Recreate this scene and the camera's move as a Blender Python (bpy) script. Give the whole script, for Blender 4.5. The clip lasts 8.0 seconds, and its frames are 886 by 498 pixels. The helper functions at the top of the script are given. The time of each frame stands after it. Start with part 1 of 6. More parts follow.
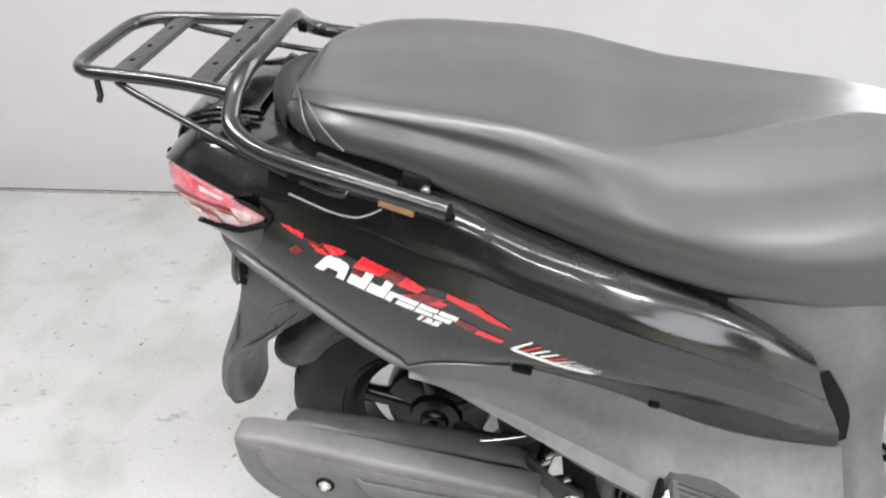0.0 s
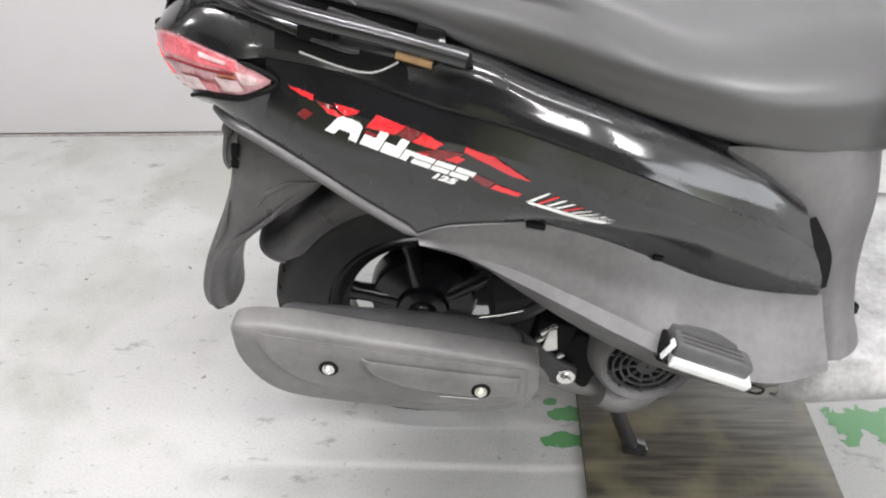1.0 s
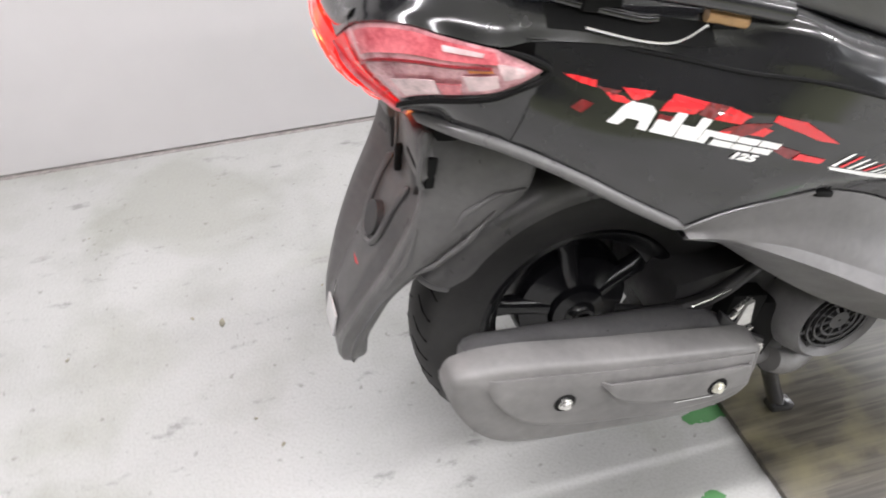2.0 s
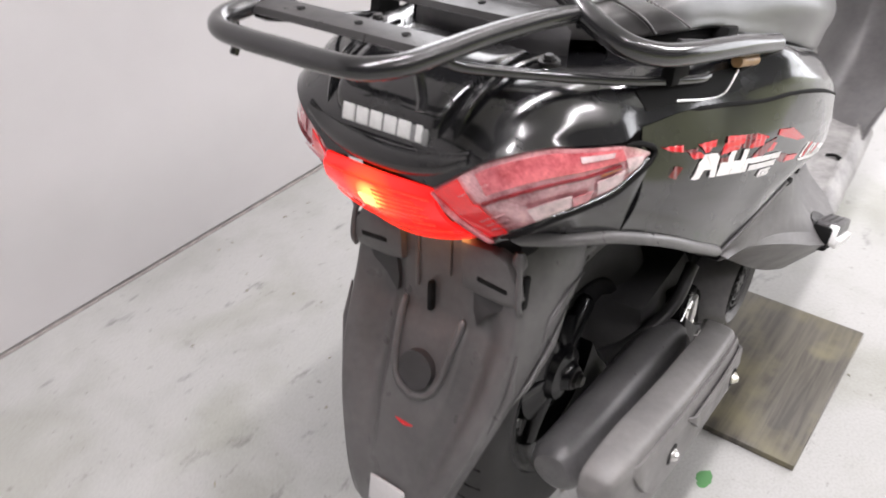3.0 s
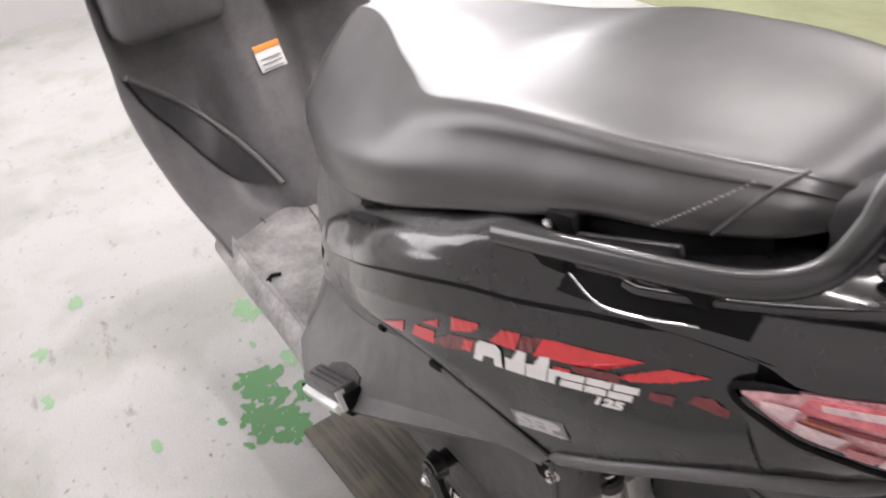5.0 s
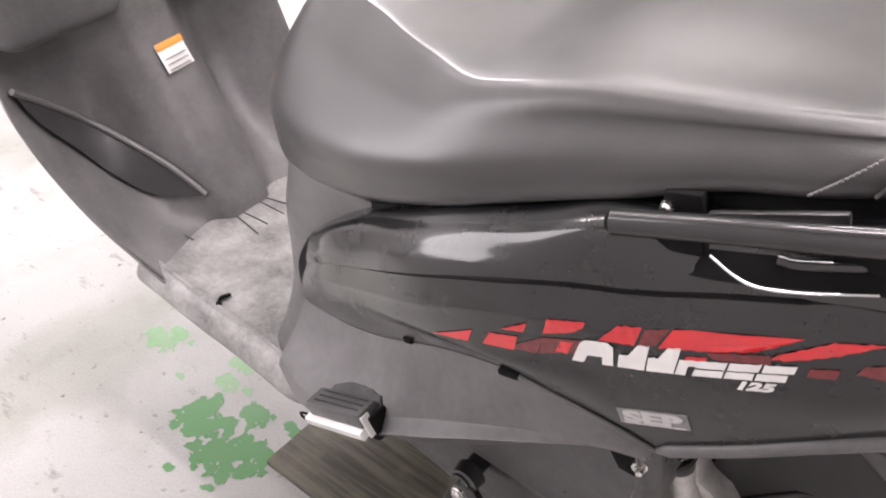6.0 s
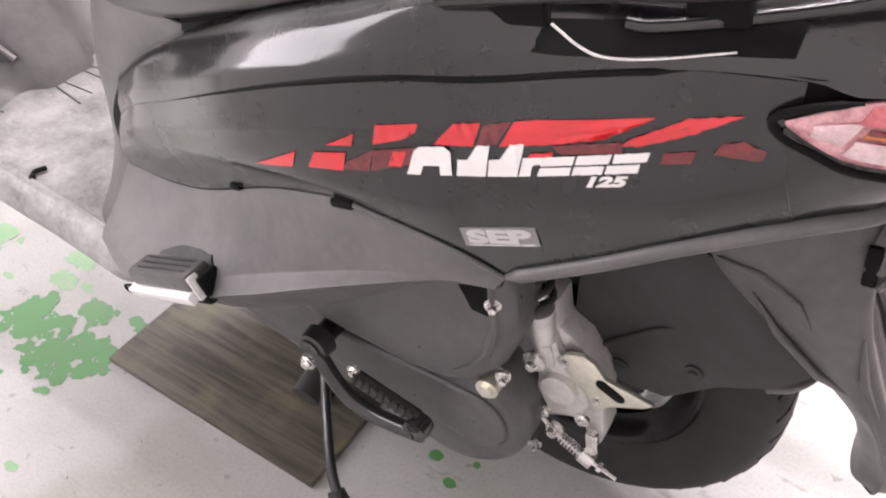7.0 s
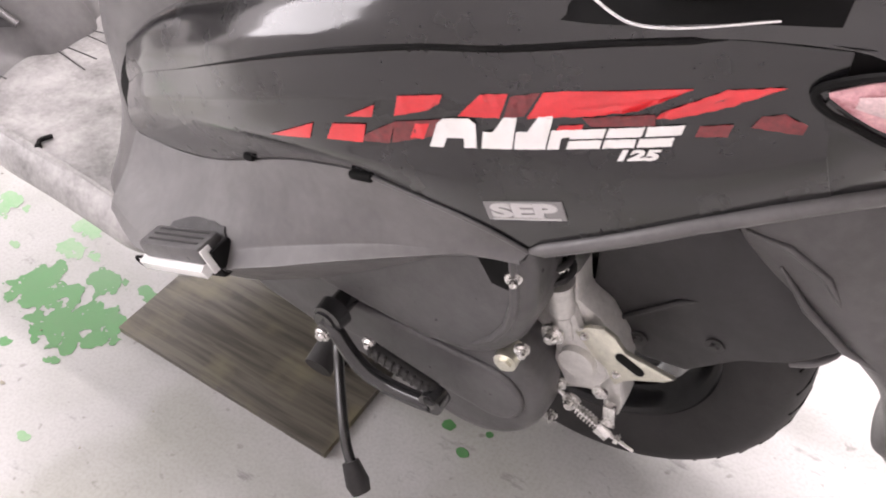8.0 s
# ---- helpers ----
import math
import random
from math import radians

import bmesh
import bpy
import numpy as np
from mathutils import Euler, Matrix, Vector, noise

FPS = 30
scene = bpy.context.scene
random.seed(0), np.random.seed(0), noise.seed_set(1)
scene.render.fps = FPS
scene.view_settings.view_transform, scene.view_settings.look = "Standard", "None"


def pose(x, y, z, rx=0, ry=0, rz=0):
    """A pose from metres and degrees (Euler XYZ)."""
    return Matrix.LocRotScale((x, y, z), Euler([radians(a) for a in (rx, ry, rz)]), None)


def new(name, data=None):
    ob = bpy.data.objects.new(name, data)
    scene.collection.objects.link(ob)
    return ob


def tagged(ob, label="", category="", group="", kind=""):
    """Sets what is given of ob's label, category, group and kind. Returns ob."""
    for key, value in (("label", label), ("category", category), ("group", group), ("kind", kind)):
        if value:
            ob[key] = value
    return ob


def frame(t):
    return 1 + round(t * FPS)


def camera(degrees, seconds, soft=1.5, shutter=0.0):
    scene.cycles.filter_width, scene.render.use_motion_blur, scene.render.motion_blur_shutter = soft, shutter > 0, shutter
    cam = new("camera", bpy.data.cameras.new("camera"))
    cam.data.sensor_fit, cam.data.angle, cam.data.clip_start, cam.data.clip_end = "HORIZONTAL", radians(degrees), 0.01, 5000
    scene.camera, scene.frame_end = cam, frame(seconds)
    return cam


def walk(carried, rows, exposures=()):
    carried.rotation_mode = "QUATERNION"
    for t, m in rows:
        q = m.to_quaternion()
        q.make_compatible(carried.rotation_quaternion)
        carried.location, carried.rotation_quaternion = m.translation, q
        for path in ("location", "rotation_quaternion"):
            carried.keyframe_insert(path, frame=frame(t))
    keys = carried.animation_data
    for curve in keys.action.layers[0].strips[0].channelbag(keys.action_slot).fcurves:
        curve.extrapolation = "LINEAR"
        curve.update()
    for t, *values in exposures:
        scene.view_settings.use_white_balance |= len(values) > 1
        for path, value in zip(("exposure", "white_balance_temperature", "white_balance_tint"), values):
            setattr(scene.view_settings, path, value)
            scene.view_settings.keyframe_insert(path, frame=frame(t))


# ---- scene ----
cam = camera(57.87, 8.0, soft=1.8, shutter=0.3)
ROWS = [  # seconds, place, turn
    (0.00, 0.2038, -0.8437, 1.1347, 54.91, 3.48, 9.13),
    (0.50, 0.1439, -0.9051, 1.0877, 54.22, 2.17, 6.81),
    (1.00, 0.0885, -0.9317, 1.0407, 52.97, 1.30, 2.06),
    (1.20, 0.0395, -0.9139, 1.0161, 52.08, 1.11, -0.51),
    (1.50, -0.0803, -0.8629, 0.9839, 51.48, 0.55, -4.11),
    (1.80, -0.2533, -0.7660, 0.9929, 50.55, 0.58, -10.92),
    (2.00, -0.3711, -0.7233, 0.9864, 50.68, 0.64, -16.41),
    (2.20, -0.4785, -0.6686, 0.9948, 51.89, 0.68, -23.89),
    (3.30, -0.7346, -0.1883, 1.0046, 56.26, 2.19, -67.17),
    (3.40, -0.7457, -0.1133, 0.9999, 56.40, 2.17, -72.10),
    (3.50, -0.7473, -0.0784, 0.9974, 56.40, 2.35, -74.55),
    (3.60, -0.7621, -0.0053, 0.9984, 56.86, 2.04, -79.40),
    (3.70, -0.7652, 0.0338, 1.0108, 56.58, 1.81, -82.57),
    (3.80, -0.7738, 0.0901, 1.0386, 56.40, 2.15, -87.23),
    (4.00, -0.7356, 0.1646, 1.0319, 56.22, 3.02, -93.87),
    (4.20, -0.6590, 0.2621, 1.0235, 55.69, 3.42, -100.41),
    (4.50, -0.5281, 0.3757, 1.0325, 54.90, 4.27, -111.20),
    (4.70, -0.4446, 0.4259, 1.0475, 53.92, 4.88, -117.87),
    (5.00, -0.3193, 0.5083, 1.0735, 53.77, 5.25, -127.08),
    (5.20, -0.2727, 0.5482, 1.0985, 53.72, 5.13, -130.61),
    (6.30, -0.1134, 0.6128, 1.0157, 50.38, 2.22, -144.16),
    (6.50, -0.1306, 0.5938, 0.9791, 48.89, 1.37, -145.78),
    (6.70, -0.1429, 0.5803, 0.9523, 47.79, 0.72, -146.88),
    (7.00, -0.1601, 0.5770, 0.9358, 46.19, 0.01, -148.11),
    (7.50, -0.1668, 0.5819, 0.9261, 44.26, -0.44, -148.60),
    (8.00, -0.1391, 0.5722, 0.9316, 43.58, 0.10, -148.10),
]
walk(cam, [(t, pose(x, y, z, rx, ry, rz)) for t, x, y, z, rx, ry, rz in ROWS], [(0.0, 0.69, 6500, 10), (1.5, 0.70, 6520, 11), (2.2, 0.75, 6550, 12), (3.4, 0.29, 6650, 15), (4.0, 0.08, 6650, 15), (4.7, 0.36, 6700, 16), (5.2, 0.44, 6800, 17), (6.4, 0.85, 6850, 21), (8.0, 1.08, 6850, 21)])

# ---- world and large lights ----
world = bpy.data.worlds.new("world")
world.use_nodes = True
world.node_tree.nodes["Background"].inputs[0].default_value = (0.55, 0.58, 0.62, 1)
world.node_tree.nodes["Background"].inputs[1].default_value = 0.15
scene.world = world

LAMP_Z = 2.60


def tube_light(x, y, watts, length=1.25, width=0.09):
    """An area lamp under a ceiling fixture, its long side along x."""
    data = bpy.data.lights.new("ceiling_lamp", "AREA")
    data.shape, data.size, data.size_y = "RECTANGLE", length, width
    data.energy, data.color = watts, (0.985, 0.97, 1.0)
    ob = new("ceiling_lamp", data)
    ob.matrix_world = pose(x, y, LAMP_Z - 0.07)
    return ob


# x, y, watts; the two lamps at y -2.6 are added fill
LIGHTS = [(-1.35, -0.45, 32), (0.15, -0.45, 23), (1.65, -0.45, 9), (3.5, -2.0, 62), (1.5, -2.6, 26), (-0.5, -2.6, 26)]
for lx, ly, lw in LIGHTS:
    tube_light(lx, ly, lw)


# daylight through the open door in the end wall
door_light = bpy.data.lights.new("door_daylight", "AREA")
door_light.shape, door_light.size, door_light.size_y = "RECTANGLE", 3.0, 2.15
door_light.energy, door_light.color = 60, (0.93, 0.965, 1.0)
new("door_daylight", door_light).matrix_world = pose(5.0, -2.85, 1.10, 90, 0, 90)

# daylight through the opening in the long wall
side_light = bpy.data.lights.new("side_daylight", "AREA")
side_light.shape, side_light.size, side_light.size_y = "RECTANGLE", 2.56, 1.55
side_light.energy, side_light.color = 44, (0.95, 0.97, 1.0)
new("side_daylight", side_light).matrix_world = pose(2.2, 1.06, 1.48, -90, 0, 0)


# ---- materials ----
def material(name, base, rough=0.5, metal=0.0, vary=0.0, scale=30.0, bump=0.0, bump_scale=400.0, coat=0.0, spec=0.5, rough_vary=0.0, emit=None, emit_strength=0.0, tint=None, detail=4.0, transmission=0.0, coat_rough=0.06):
    """A principled material: base colour broken up at two scales, fine relief, uneven gloss."""
    m = bpy.data.materials.new(name)
    m.use_nodes = True
    nt = m.node_tree
    b = nt.nodes["Principled BSDF"]
    b.inputs["Base Color"].default_value = (*base, 1)
    b.inputs["Roughness"].default_value = rough
    b.inputs["Metallic"].default_value = metal
    b.inputs["Specular IOR Level"].default_value = spec
    b.inputs["Coat Weight"].default_value = coat
    b.inputs["Coat Roughness"].default_value = coat_rough
    b.inputs["Transmission Weight"].default_value = transmission
    if emit:
        b.inputs["Emission Color"].default_value = (*emit, 1)
        b.inputs["Emission Strength"].default_value = emit_strength
    co = nt.nodes.new("ShaderNodeTexCoord").outputs["Object"]

    def noise_node(s, d=detail, rough_n=0.6):
        n = nt.nodes.new("ShaderNodeTexNoise")
        n.inputs["Scale"].default_value, n.inputs["Detail"].default_value, n.inputs["Roughness"].default_value = s, d, rough_n
        nt.links.new(co, n.inputs["Vector"])
        return n.outputs["Fac"]

    if vary:
        a, c = noise_node(scale), noise_node(scale * 9)
        mix = nt.nodes.new("ShaderNodeMath")
        mix.operation = "MULTIPLY_ADD"
        nt.links.new(c, mix.inputs[0])
        mix.inputs[1].default_value = 0.45
        nt.links.new(a, mix.inputs[2])
        ramp = nt.nodes.new("ShaderNodeValToRGB")
        e = ramp.color_ramp.elements
        lo = tint or tuple(q * (1 - vary) for q in base)
        hi = tuple(min(1, q * (1 + vary)) for q in base)
        e[0].position, e[0].color = 0.45, (*lo, 1)
        e[1].position, e[1].color = 0.95, (*hi, 1)
        nt.links.new(mix.outputs[0], ramp.inputs[0])
        nt.links.new(ramp.outputs[0], b.inputs["Base Color"])
    if rough_vary:
        r = noise_node(scale * 2.3)
        mr = nt.nodes.new("ShaderNodeMapRange")
        mr.inputs["From Min"].default_value, mr.inputs["From Max"].default_value = 0.3, 0.75
        mr.inputs["To Min"].default_value, mr.inputs["To Max"].default_value = max(0.02, rough - rough_vary), min(1, rough + rough_vary)
        nt.links.new(r, mr.inputs["Value"])
        nt.links.new(mr.outputs[0], b.inputs["Roughness"])
    if bump:
        bp = nt.nodes.new("ShaderNodeBump")
        bp.inputs["Strength"].default_value, bp.inputs["Distance"].default_value = bump, 0.001
        nt.links.new(noise_node(bump_scale, 3.0), bp.inputs["Height"])
        nt.links.new(bp.outputs[0], b.inputs["Normal"])
    return m


GLOSS = material("gloss_black_paint", (0.008, 0.008, 0.009), 0.26, coat=1.0, spec=0.25, coat_rough=0.12, rough_vary=0.05, scale=14, vary=0.25)
GLOSS.node_tree.nodes["Principled BSDF"].inputs["Coat IOR"].default_value = 1.6
LIP = material("pale_plastic_edge", (0.125, 0.122, 0.122), 0.34, vary=0.2, scale=22, rough_vary=0.08)
CASE = material("dull_engine_case", (0.092, 0.090, 0.091), 0.37, vary=0.25, scale=20, bump=0.25, bump_scale=600, rough_vary=0.1)
MUDPLASTIC = material("dark_grained_plastic", (0.097, 0.094, 0.094), 0.36, vary=0.3, scale=11, bump=0.35, bump_scale=800, rough_vary=0.1)
PLASTIC = material("grained_grey_plastic", (0.126, 0.122, 0.122), 0.38, vary=0.26, scale=12, bump=0.35, bump_scale=900, rough_vary=0.08)
# dark plastic parts, and sheets whose dark colour stands for shade
DARKPLASTIC = material("dark_plastic_and_shade", (0.033, 0.032, 0.033), 0.5, vary=0.25, scale=18, bump=0.3, bump_scale=700, rough_vary=0.1)
# black parts, and solid black that stands in for shade in hollows
BLACK = material("black_part_and_shade", (0.006, 0.006, 0.006), 0.7, vary=0.3, scale=40, spec=0.15)
VINYL = material("seat_vinyl", (0.036, 0.0345, 0.0345), 0.36, vary=0.16, scale=10, bump=0.4, bump_scale=1100, rough_vary=0.05, spec=0.7, coat=0.75, coat_rough=0.29)
SPACER = material("tan_plastic", (0.42, 0.25, 0.11), 0.35, vary=0.2, scale=80)
STITCH = material("stitching", (0.22, 0.21, 0.21), 0.7, vary=0.2, scale=300)
TUBE = material("black_coated_steel", (0.015, 0.015, 0.016), 0.21, spec=0.6, coat=0.5, coat_rough=0.09, rough_vary=0.05, scale=25, vary=0.3, bump=0.02, bump_scale=250)
SLAT = material("grey_coated_steel", (0.030, 0.029, 0.029), 0.34, rough_vary=0.1, scale=22, vary=0.3, bump=0.1, bump_scale=300)
RUBBER = material("tyre_rubber", (0.02, 0.019, 0.019), 0.62, vary=0.35, scale=24, bump=0.3, bump_scale=500)
RIM = material("gloss_black_rim", (0.006, 0.006, 0.007), 0.22, spec=0.35, rough_vary=0.06, scale=20, vary=0.3)
HEAT = material("muffler_grey", (0.15, 0.145, 0.142), 0.44, vary=0.28, scale=9, bump=0.2, bump_scale=500, rough_vary=0.1)
ALU = material("cast_aluminium", (0.64, 0.63, 0.61), 0.42, metal=0.5, vary=0.22, scale=26, bump=0.3, bump_scale=260, rough_vary=0.12)
STEEL = material("zinc_bolt", (0.75, 0.74, 0.72), 0.24, metal=0.9, vary=0.15, scale=90, rough_vary=0.08)
BRASS = material("passivated_zinc", (0.74, 0.725, 0.63), 0.32, metal=0.85, vary=0.2, scale=80)
CHROME = material("bright_metal_trim", (0.82, 0.82, 0.82), 0.16, metal=1.0, vary=0.06, scale=60)
WHITESTEP = material("worn_step_plate", (0.86, 0.86, 0.85), 0.3, metal=0.3, vary=0.08, scale=60)
BADGE = material("silver_badge", (0.80, 0.80, 0.79), 0.3, metal=0.15, vary=0.1, scale=150)
BADGEDARK = material("badge_recess", (0.3, 0.3, 0.3), 0.4, metal=0.3, vary=0.1, scale=150)
RED = material("red_decal", (0.72, 0.022, 0.03), 0.3, coat=1.0, coat_rough=0.05, vary=0.12, scale=60)
DARKRED = material("dark_red_halftone_decal", (0.16, 0.008, 0.012), 0.3, coat=1.0, coat_rough=0.05, vary=0.5, scale=160)
WHITE = material("white_decal", (0.86, 0.85, 0.83), 0.35, coat=0.8, vary=0.05, scale=80)
FOOT = material("dusty_footboard_plastic", (0.26, 0.254, 0.249), 0.46, vary=0.50, scale=16, bump=0.35, bump_scale=800, rough_vary=0.1)
GREYPRINT = material("grey_printed_badge", (0.24, 0.235, 0.235), 0.35, vary=0.1, scale=100)
PALEPRINT = material("pale_print", (0.56, 0.55, 0.55), 0.4, vary=0.06, scale=100)
LENSRED = material("red_lens", (0.60, 0.16, 0.18), 0.08, coat=0.9, vary=0.6, scale=40, spec=0.7, tint=(0.34, 0.03, 0.045), bump=1.0, bump_scale=60)
LENSPINK = material("pale_pink_lens", (0.62, 0.34, 0.36), 0.08, coat=0.9, vary=0.5, scale=46, spec=0.7, tint=(0.30, 0.07, 0.09), bump=1.0, bump_scale=65)
LENSCLEAR = material("clear_lens_facet", (0.74, 0.52, 0.53), 0.06, coat=0.9, vary=0.4, scale=60, spec=0.8, bump=0.8, bump_scale=90)
LITSIDE = material("dimly_lit_red_lens", (0.6, 0.015, 0.02), 0.1, coat=0.8, vary=0.3, scale=40, emit=(1.0, 0.01, 0.012), emit_strength=0.20)
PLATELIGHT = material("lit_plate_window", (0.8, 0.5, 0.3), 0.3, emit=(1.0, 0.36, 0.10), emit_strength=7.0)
BRAKE = material("lit_red_lens", (0.6, 0.015, 0.015), 0.2, coat=0.2, emit=(1.0, 0.012, 0.008), emit_strength=1.25)
RIBRED = material("lit_lens_rib", (0.5, 0.015, 0.01), 0.35, spec=0.2, emit=(1.0, 0.03, 0.012), emit_strength=1.3)


def glow_from_bulb(m, centre, reach):
    """The lit lens is orange before its bulb and turns deep red away from it."""
    nt = m.node_tree
    b = nt.nodes["Principled BSDF"]
    d = nt.nodes.new("ShaderNodeVectorMath")
    d.operation = "DISTANCE"
    nt.links.new(nt.nodes.new("ShaderNodeTexCoord").outputs["Object"], d.inputs[0])
    d.inputs[1].default_value = centre
    r = nt.nodes.new("ShaderNodeValToRGB")
    e = r.color_ramp.elements
    e[0].position, e[0].color = 0.10, (1.6, 0.62, 0.14, 1)
    e[1].position, e[1].color = 1.0, (0.42, 0.005, 0.004, 1)
    e.new(0.26).color = (1.0, 0.085, 0.016, 1)
    e.new(0.50).color = (0.92, 0.014, 0.009, 1)
    sc = nt.nodes.new("ShaderNodeMath")
    sc.operation = "DIVIDE"
    nt.links.new(d.outputs["Value"], sc.inputs[0])
    sc.inputs[1].default_value = reach
    nt.links.new(sc.outputs[0], r.inputs[0])
    nt.links.new(r.outputs[0], b.inputs["Emission Color"])


glow_from_bulb(BRAKE, (-0.284, 0.006, 0.658), 0.066)
BULB = material("lit_bulb_window", (0.9, 0.5, 0.2), 0.3, emit=(1.0, 0.42, 0.13), emit_strength=1.7)
AMBER = material("amber_lens", (0.7, 0.22, 0.05), 0.2, coat=0.4, vary=0.3, scale=60)
REFLECTOR = material("red_reflector", (0.5, 0.01, 0.015), 0.15, coat=0.6, vary=0.3, scale=200)
LABELW = material("white_label", (0.82, 0.82, 0.8), 0.45, vary=0.05, scale=80)
LABELO = material("orange_label", (0.85, 0.33, 0.06), 0.45, vary=0.06, scale=80)


def floor_material():
    """Pale painted concrete: broad blotches, scuffs, fine dirt and a half-worn gloss."""
    m = material("painted_concrete", (0.71, 0.705, 0.70), 0.34)
    nt = m.node_tree
    b = nt.nodes["Principled BSDF"]
    co = nt.nodes.new("ShaderNodeTexCoord").outputs["Object"]

    def ns(s, d, dist=0.0):
        n = nt.nodes.new("ShaderNodeTexNoise")
        n.inputs["Scale"].default_value, n.inputs["Detail"].default_value, n.inputs["Distortion"].default_value = s, d, dist
        nt.links.new(co, n.inputs["Vector"])
        return n.outputs["Fac"]

    def ramp(src, p0, c0, p1, c1):
        r = nt.nodes.new("ShaderNodeValToRGB")
        e = r.color_ramp.elements
        e[0].position, e[0].color, e[1].position, e[1].color = p0, (*c0, 1), p1, (*c1, 1)
        nt.links.new(src, r.inputs[0])
        return r.outputs[0]

    def mixc(kind, a, c, f):
        x = nt.nodes.new("ShaderNodeMix")
        x.data_type, x.blend_type = "RGBA", kind
        x.inputs[0].default_value = f
        nt.links.new(a, x.inputs[6])
        nt.links.new(c, x.inputs[7])
        return x.outputs[2]

    broad = ramp(ns(1.7, 6, 0.1), 0.32, (0.402, 0.404, 0.392), 0.68, (0.480, 0.478, 0.472))
    stain = ramp(ns(7.5, 7, 0.2), 0.30, (0.74, 0.75, 0.70), 0.50, (1, 1, 1))
    speck = ramp(ns(58, 3), 0.26, (0.45, 0.44, 0.40), 0.34, (1, 1, 1))
    fine = ramp(ns(220, 2), 0.3, (0.9, 0.9, 0.89), 0.6, (1, 1, 1))
    mp = nt.nodes.new("ShaderNodeMapping")
    mp.inputs["Rotation"].default_value, mp.inputs["Scale"].default_value = (0, 0, 0.5), (1.0, 2.4, 1.0)
    nt.links.new(co, mp.inputs["Vector"])
    scuff_noise = nt.nodes.new("ShaderNodeTexNoise")
    scuff_noise.inputs["Scale"].default_value, scuff_noise.inputs["Detail"].default_value, scuff_noise.inputs["Roughness"].default_value = 11.0, 9, 0.68
    nt.links.new(mp.outputs[0], scuff_noise.inputs["Vector"])
    scuff = ramp(scuff_noise.outputs["Fac"], 0.30, (0.50, 0.50, 0.49), 0.40, (1, 1, 1))
    worn = ramp(ns(3.1, 9, 0.4), 0.36, (0.80, 0.81, 0.75), 0.47, (1, 1, 1))
    col = mixc("MULTIPLY", mixc("MULTIPLY", mixc("MULTIPLY", broad, stain, 0.45), speck, 0.55), fine, 1.0)
    col = mixc("MULTIPLY", mixc("MULTIPLY", col, scuff, 0.75), worn, 0.7)
    nt.links.new(col, b.inputs["Base Color"])
    rg = nt.nodes.new("ShaderNodeMapRange")
    rg.inputs["From Min"].default_value, rg.inputs["From Max"].default_value = 0.3, 0.7
    rg.inputs["To Min"].default_value, rg.inputs["To Max"].default_value = 0.5, 0.72
    b.inputs["Specular IOR Level"].default_value = 0.2
    nt.links.new(ns(5, 5), rg.inputs["Value"])
    nt.links.new(rg.outputs[0], b.inputs["Roughness"])
    bp = nt.nodes.new("ShaderNodeBump")
    bp.inputs["Strength"].default_value, bp.inputs["Distance"].default_value = 0.25, 0.001
    nt.links.new(ns(120, 4), bp.inputs["Height"])
    nt.links.new(bp.outputs[0], b.inputs["Normal"])
    return m


def wood_material():
    """Dark stained plywood: grain along the board, pale scuffs, half gloss."""
    m = material("stained_plywood", (0.12, 0.10, 0.08), 0.4)
    nt = m.node_tree
    b = nt.nodes["Principled BSDF"]
    tc = nt.nodes.new("ShaderNodeTexCoord").outputs["Object"]
    mp = nt.nodes.new("ShaderNodeMapping")
    mp.inputs["Scale"].default_value = (7, 110, 40)
    nt.links.new(tc, mp.inputs["Vector"])
    n = nt.nodes.new("ShaderNodeTexNoise")
    n.inputs["Scale"].default_value, n.inputs["Detail"].default_value, n.inputs["Distortion"].default_value = 1.0, 5, 0.5
    nt.links.new(mp.outputs[0], n.inputs["Vector"])
    r = nt.nodes.new("ShaderNodeValToRGB")
    e = r.color_ramp.elements
    e[0].position, e[0].color, e[1].position, e[1].color = 0.36, (0.048, 0.043, 0.035, 1), 0.62, (0.108, 0.098, 0.077, 1)
    nt.links.new(n.outputs["Fac"], r.inputs[0])
    n2 = nt.nodes.new("ShaderNodeTexNoise")
    n2.inputs["Scale"].default_value, n2.inputs["Detail"].default_value = 9.0, 8
    nt.links.new(tc, n2.inputs["Vector"])
    r2 = nt.nodes.new("ShaderNodeValToRGB")
    e = r2.color_ramp.elements
    e[0].position, e[0].color, e[1].position, e[1].color = 0.50, (0, 0, 0, 1), 0.70, (1, 1, 1, 1)
    nt.links.new(n2.outputs["Fac"], r2.inputs[0])
    x = nt.nodes.new("ShaderNodeMix")
    x.data_type = "RGBA"
    nt.links.new(r2.outputs[0], x.inputs[0])
    nt.links.new(r.outputs[0], x.inputs[6])
    x.inputs[7].default_value = (0.165, 0.148, 0.088, 1)
    nt.links.new(x.outputs[2], b.inputs["Base Color"])
    rg = nt.nodes.new("ShaderNodeMapRange")
    rg.inputs["To Min"].default_value, rg.inputs["To Max"].default_value = 0.28, 0.55
    nt.links.new(n2.outputs["Fac"], rg.inputs["Value"])
    nt.links.new(rg.outputs[0], b.inputs["Roughness"])
    bp = nt.nodes.new("ShaderNodeBump")
    bp.inputs["Strength"].default_value, bp.inputs["Distance"].default_value = 0.35, 0.001
    nt.links.new(n.outputs["Fac"], bp.inputs["Height"])
    nt.links.new(bp.outputs[0], b.inputs["Normal"])
    return m


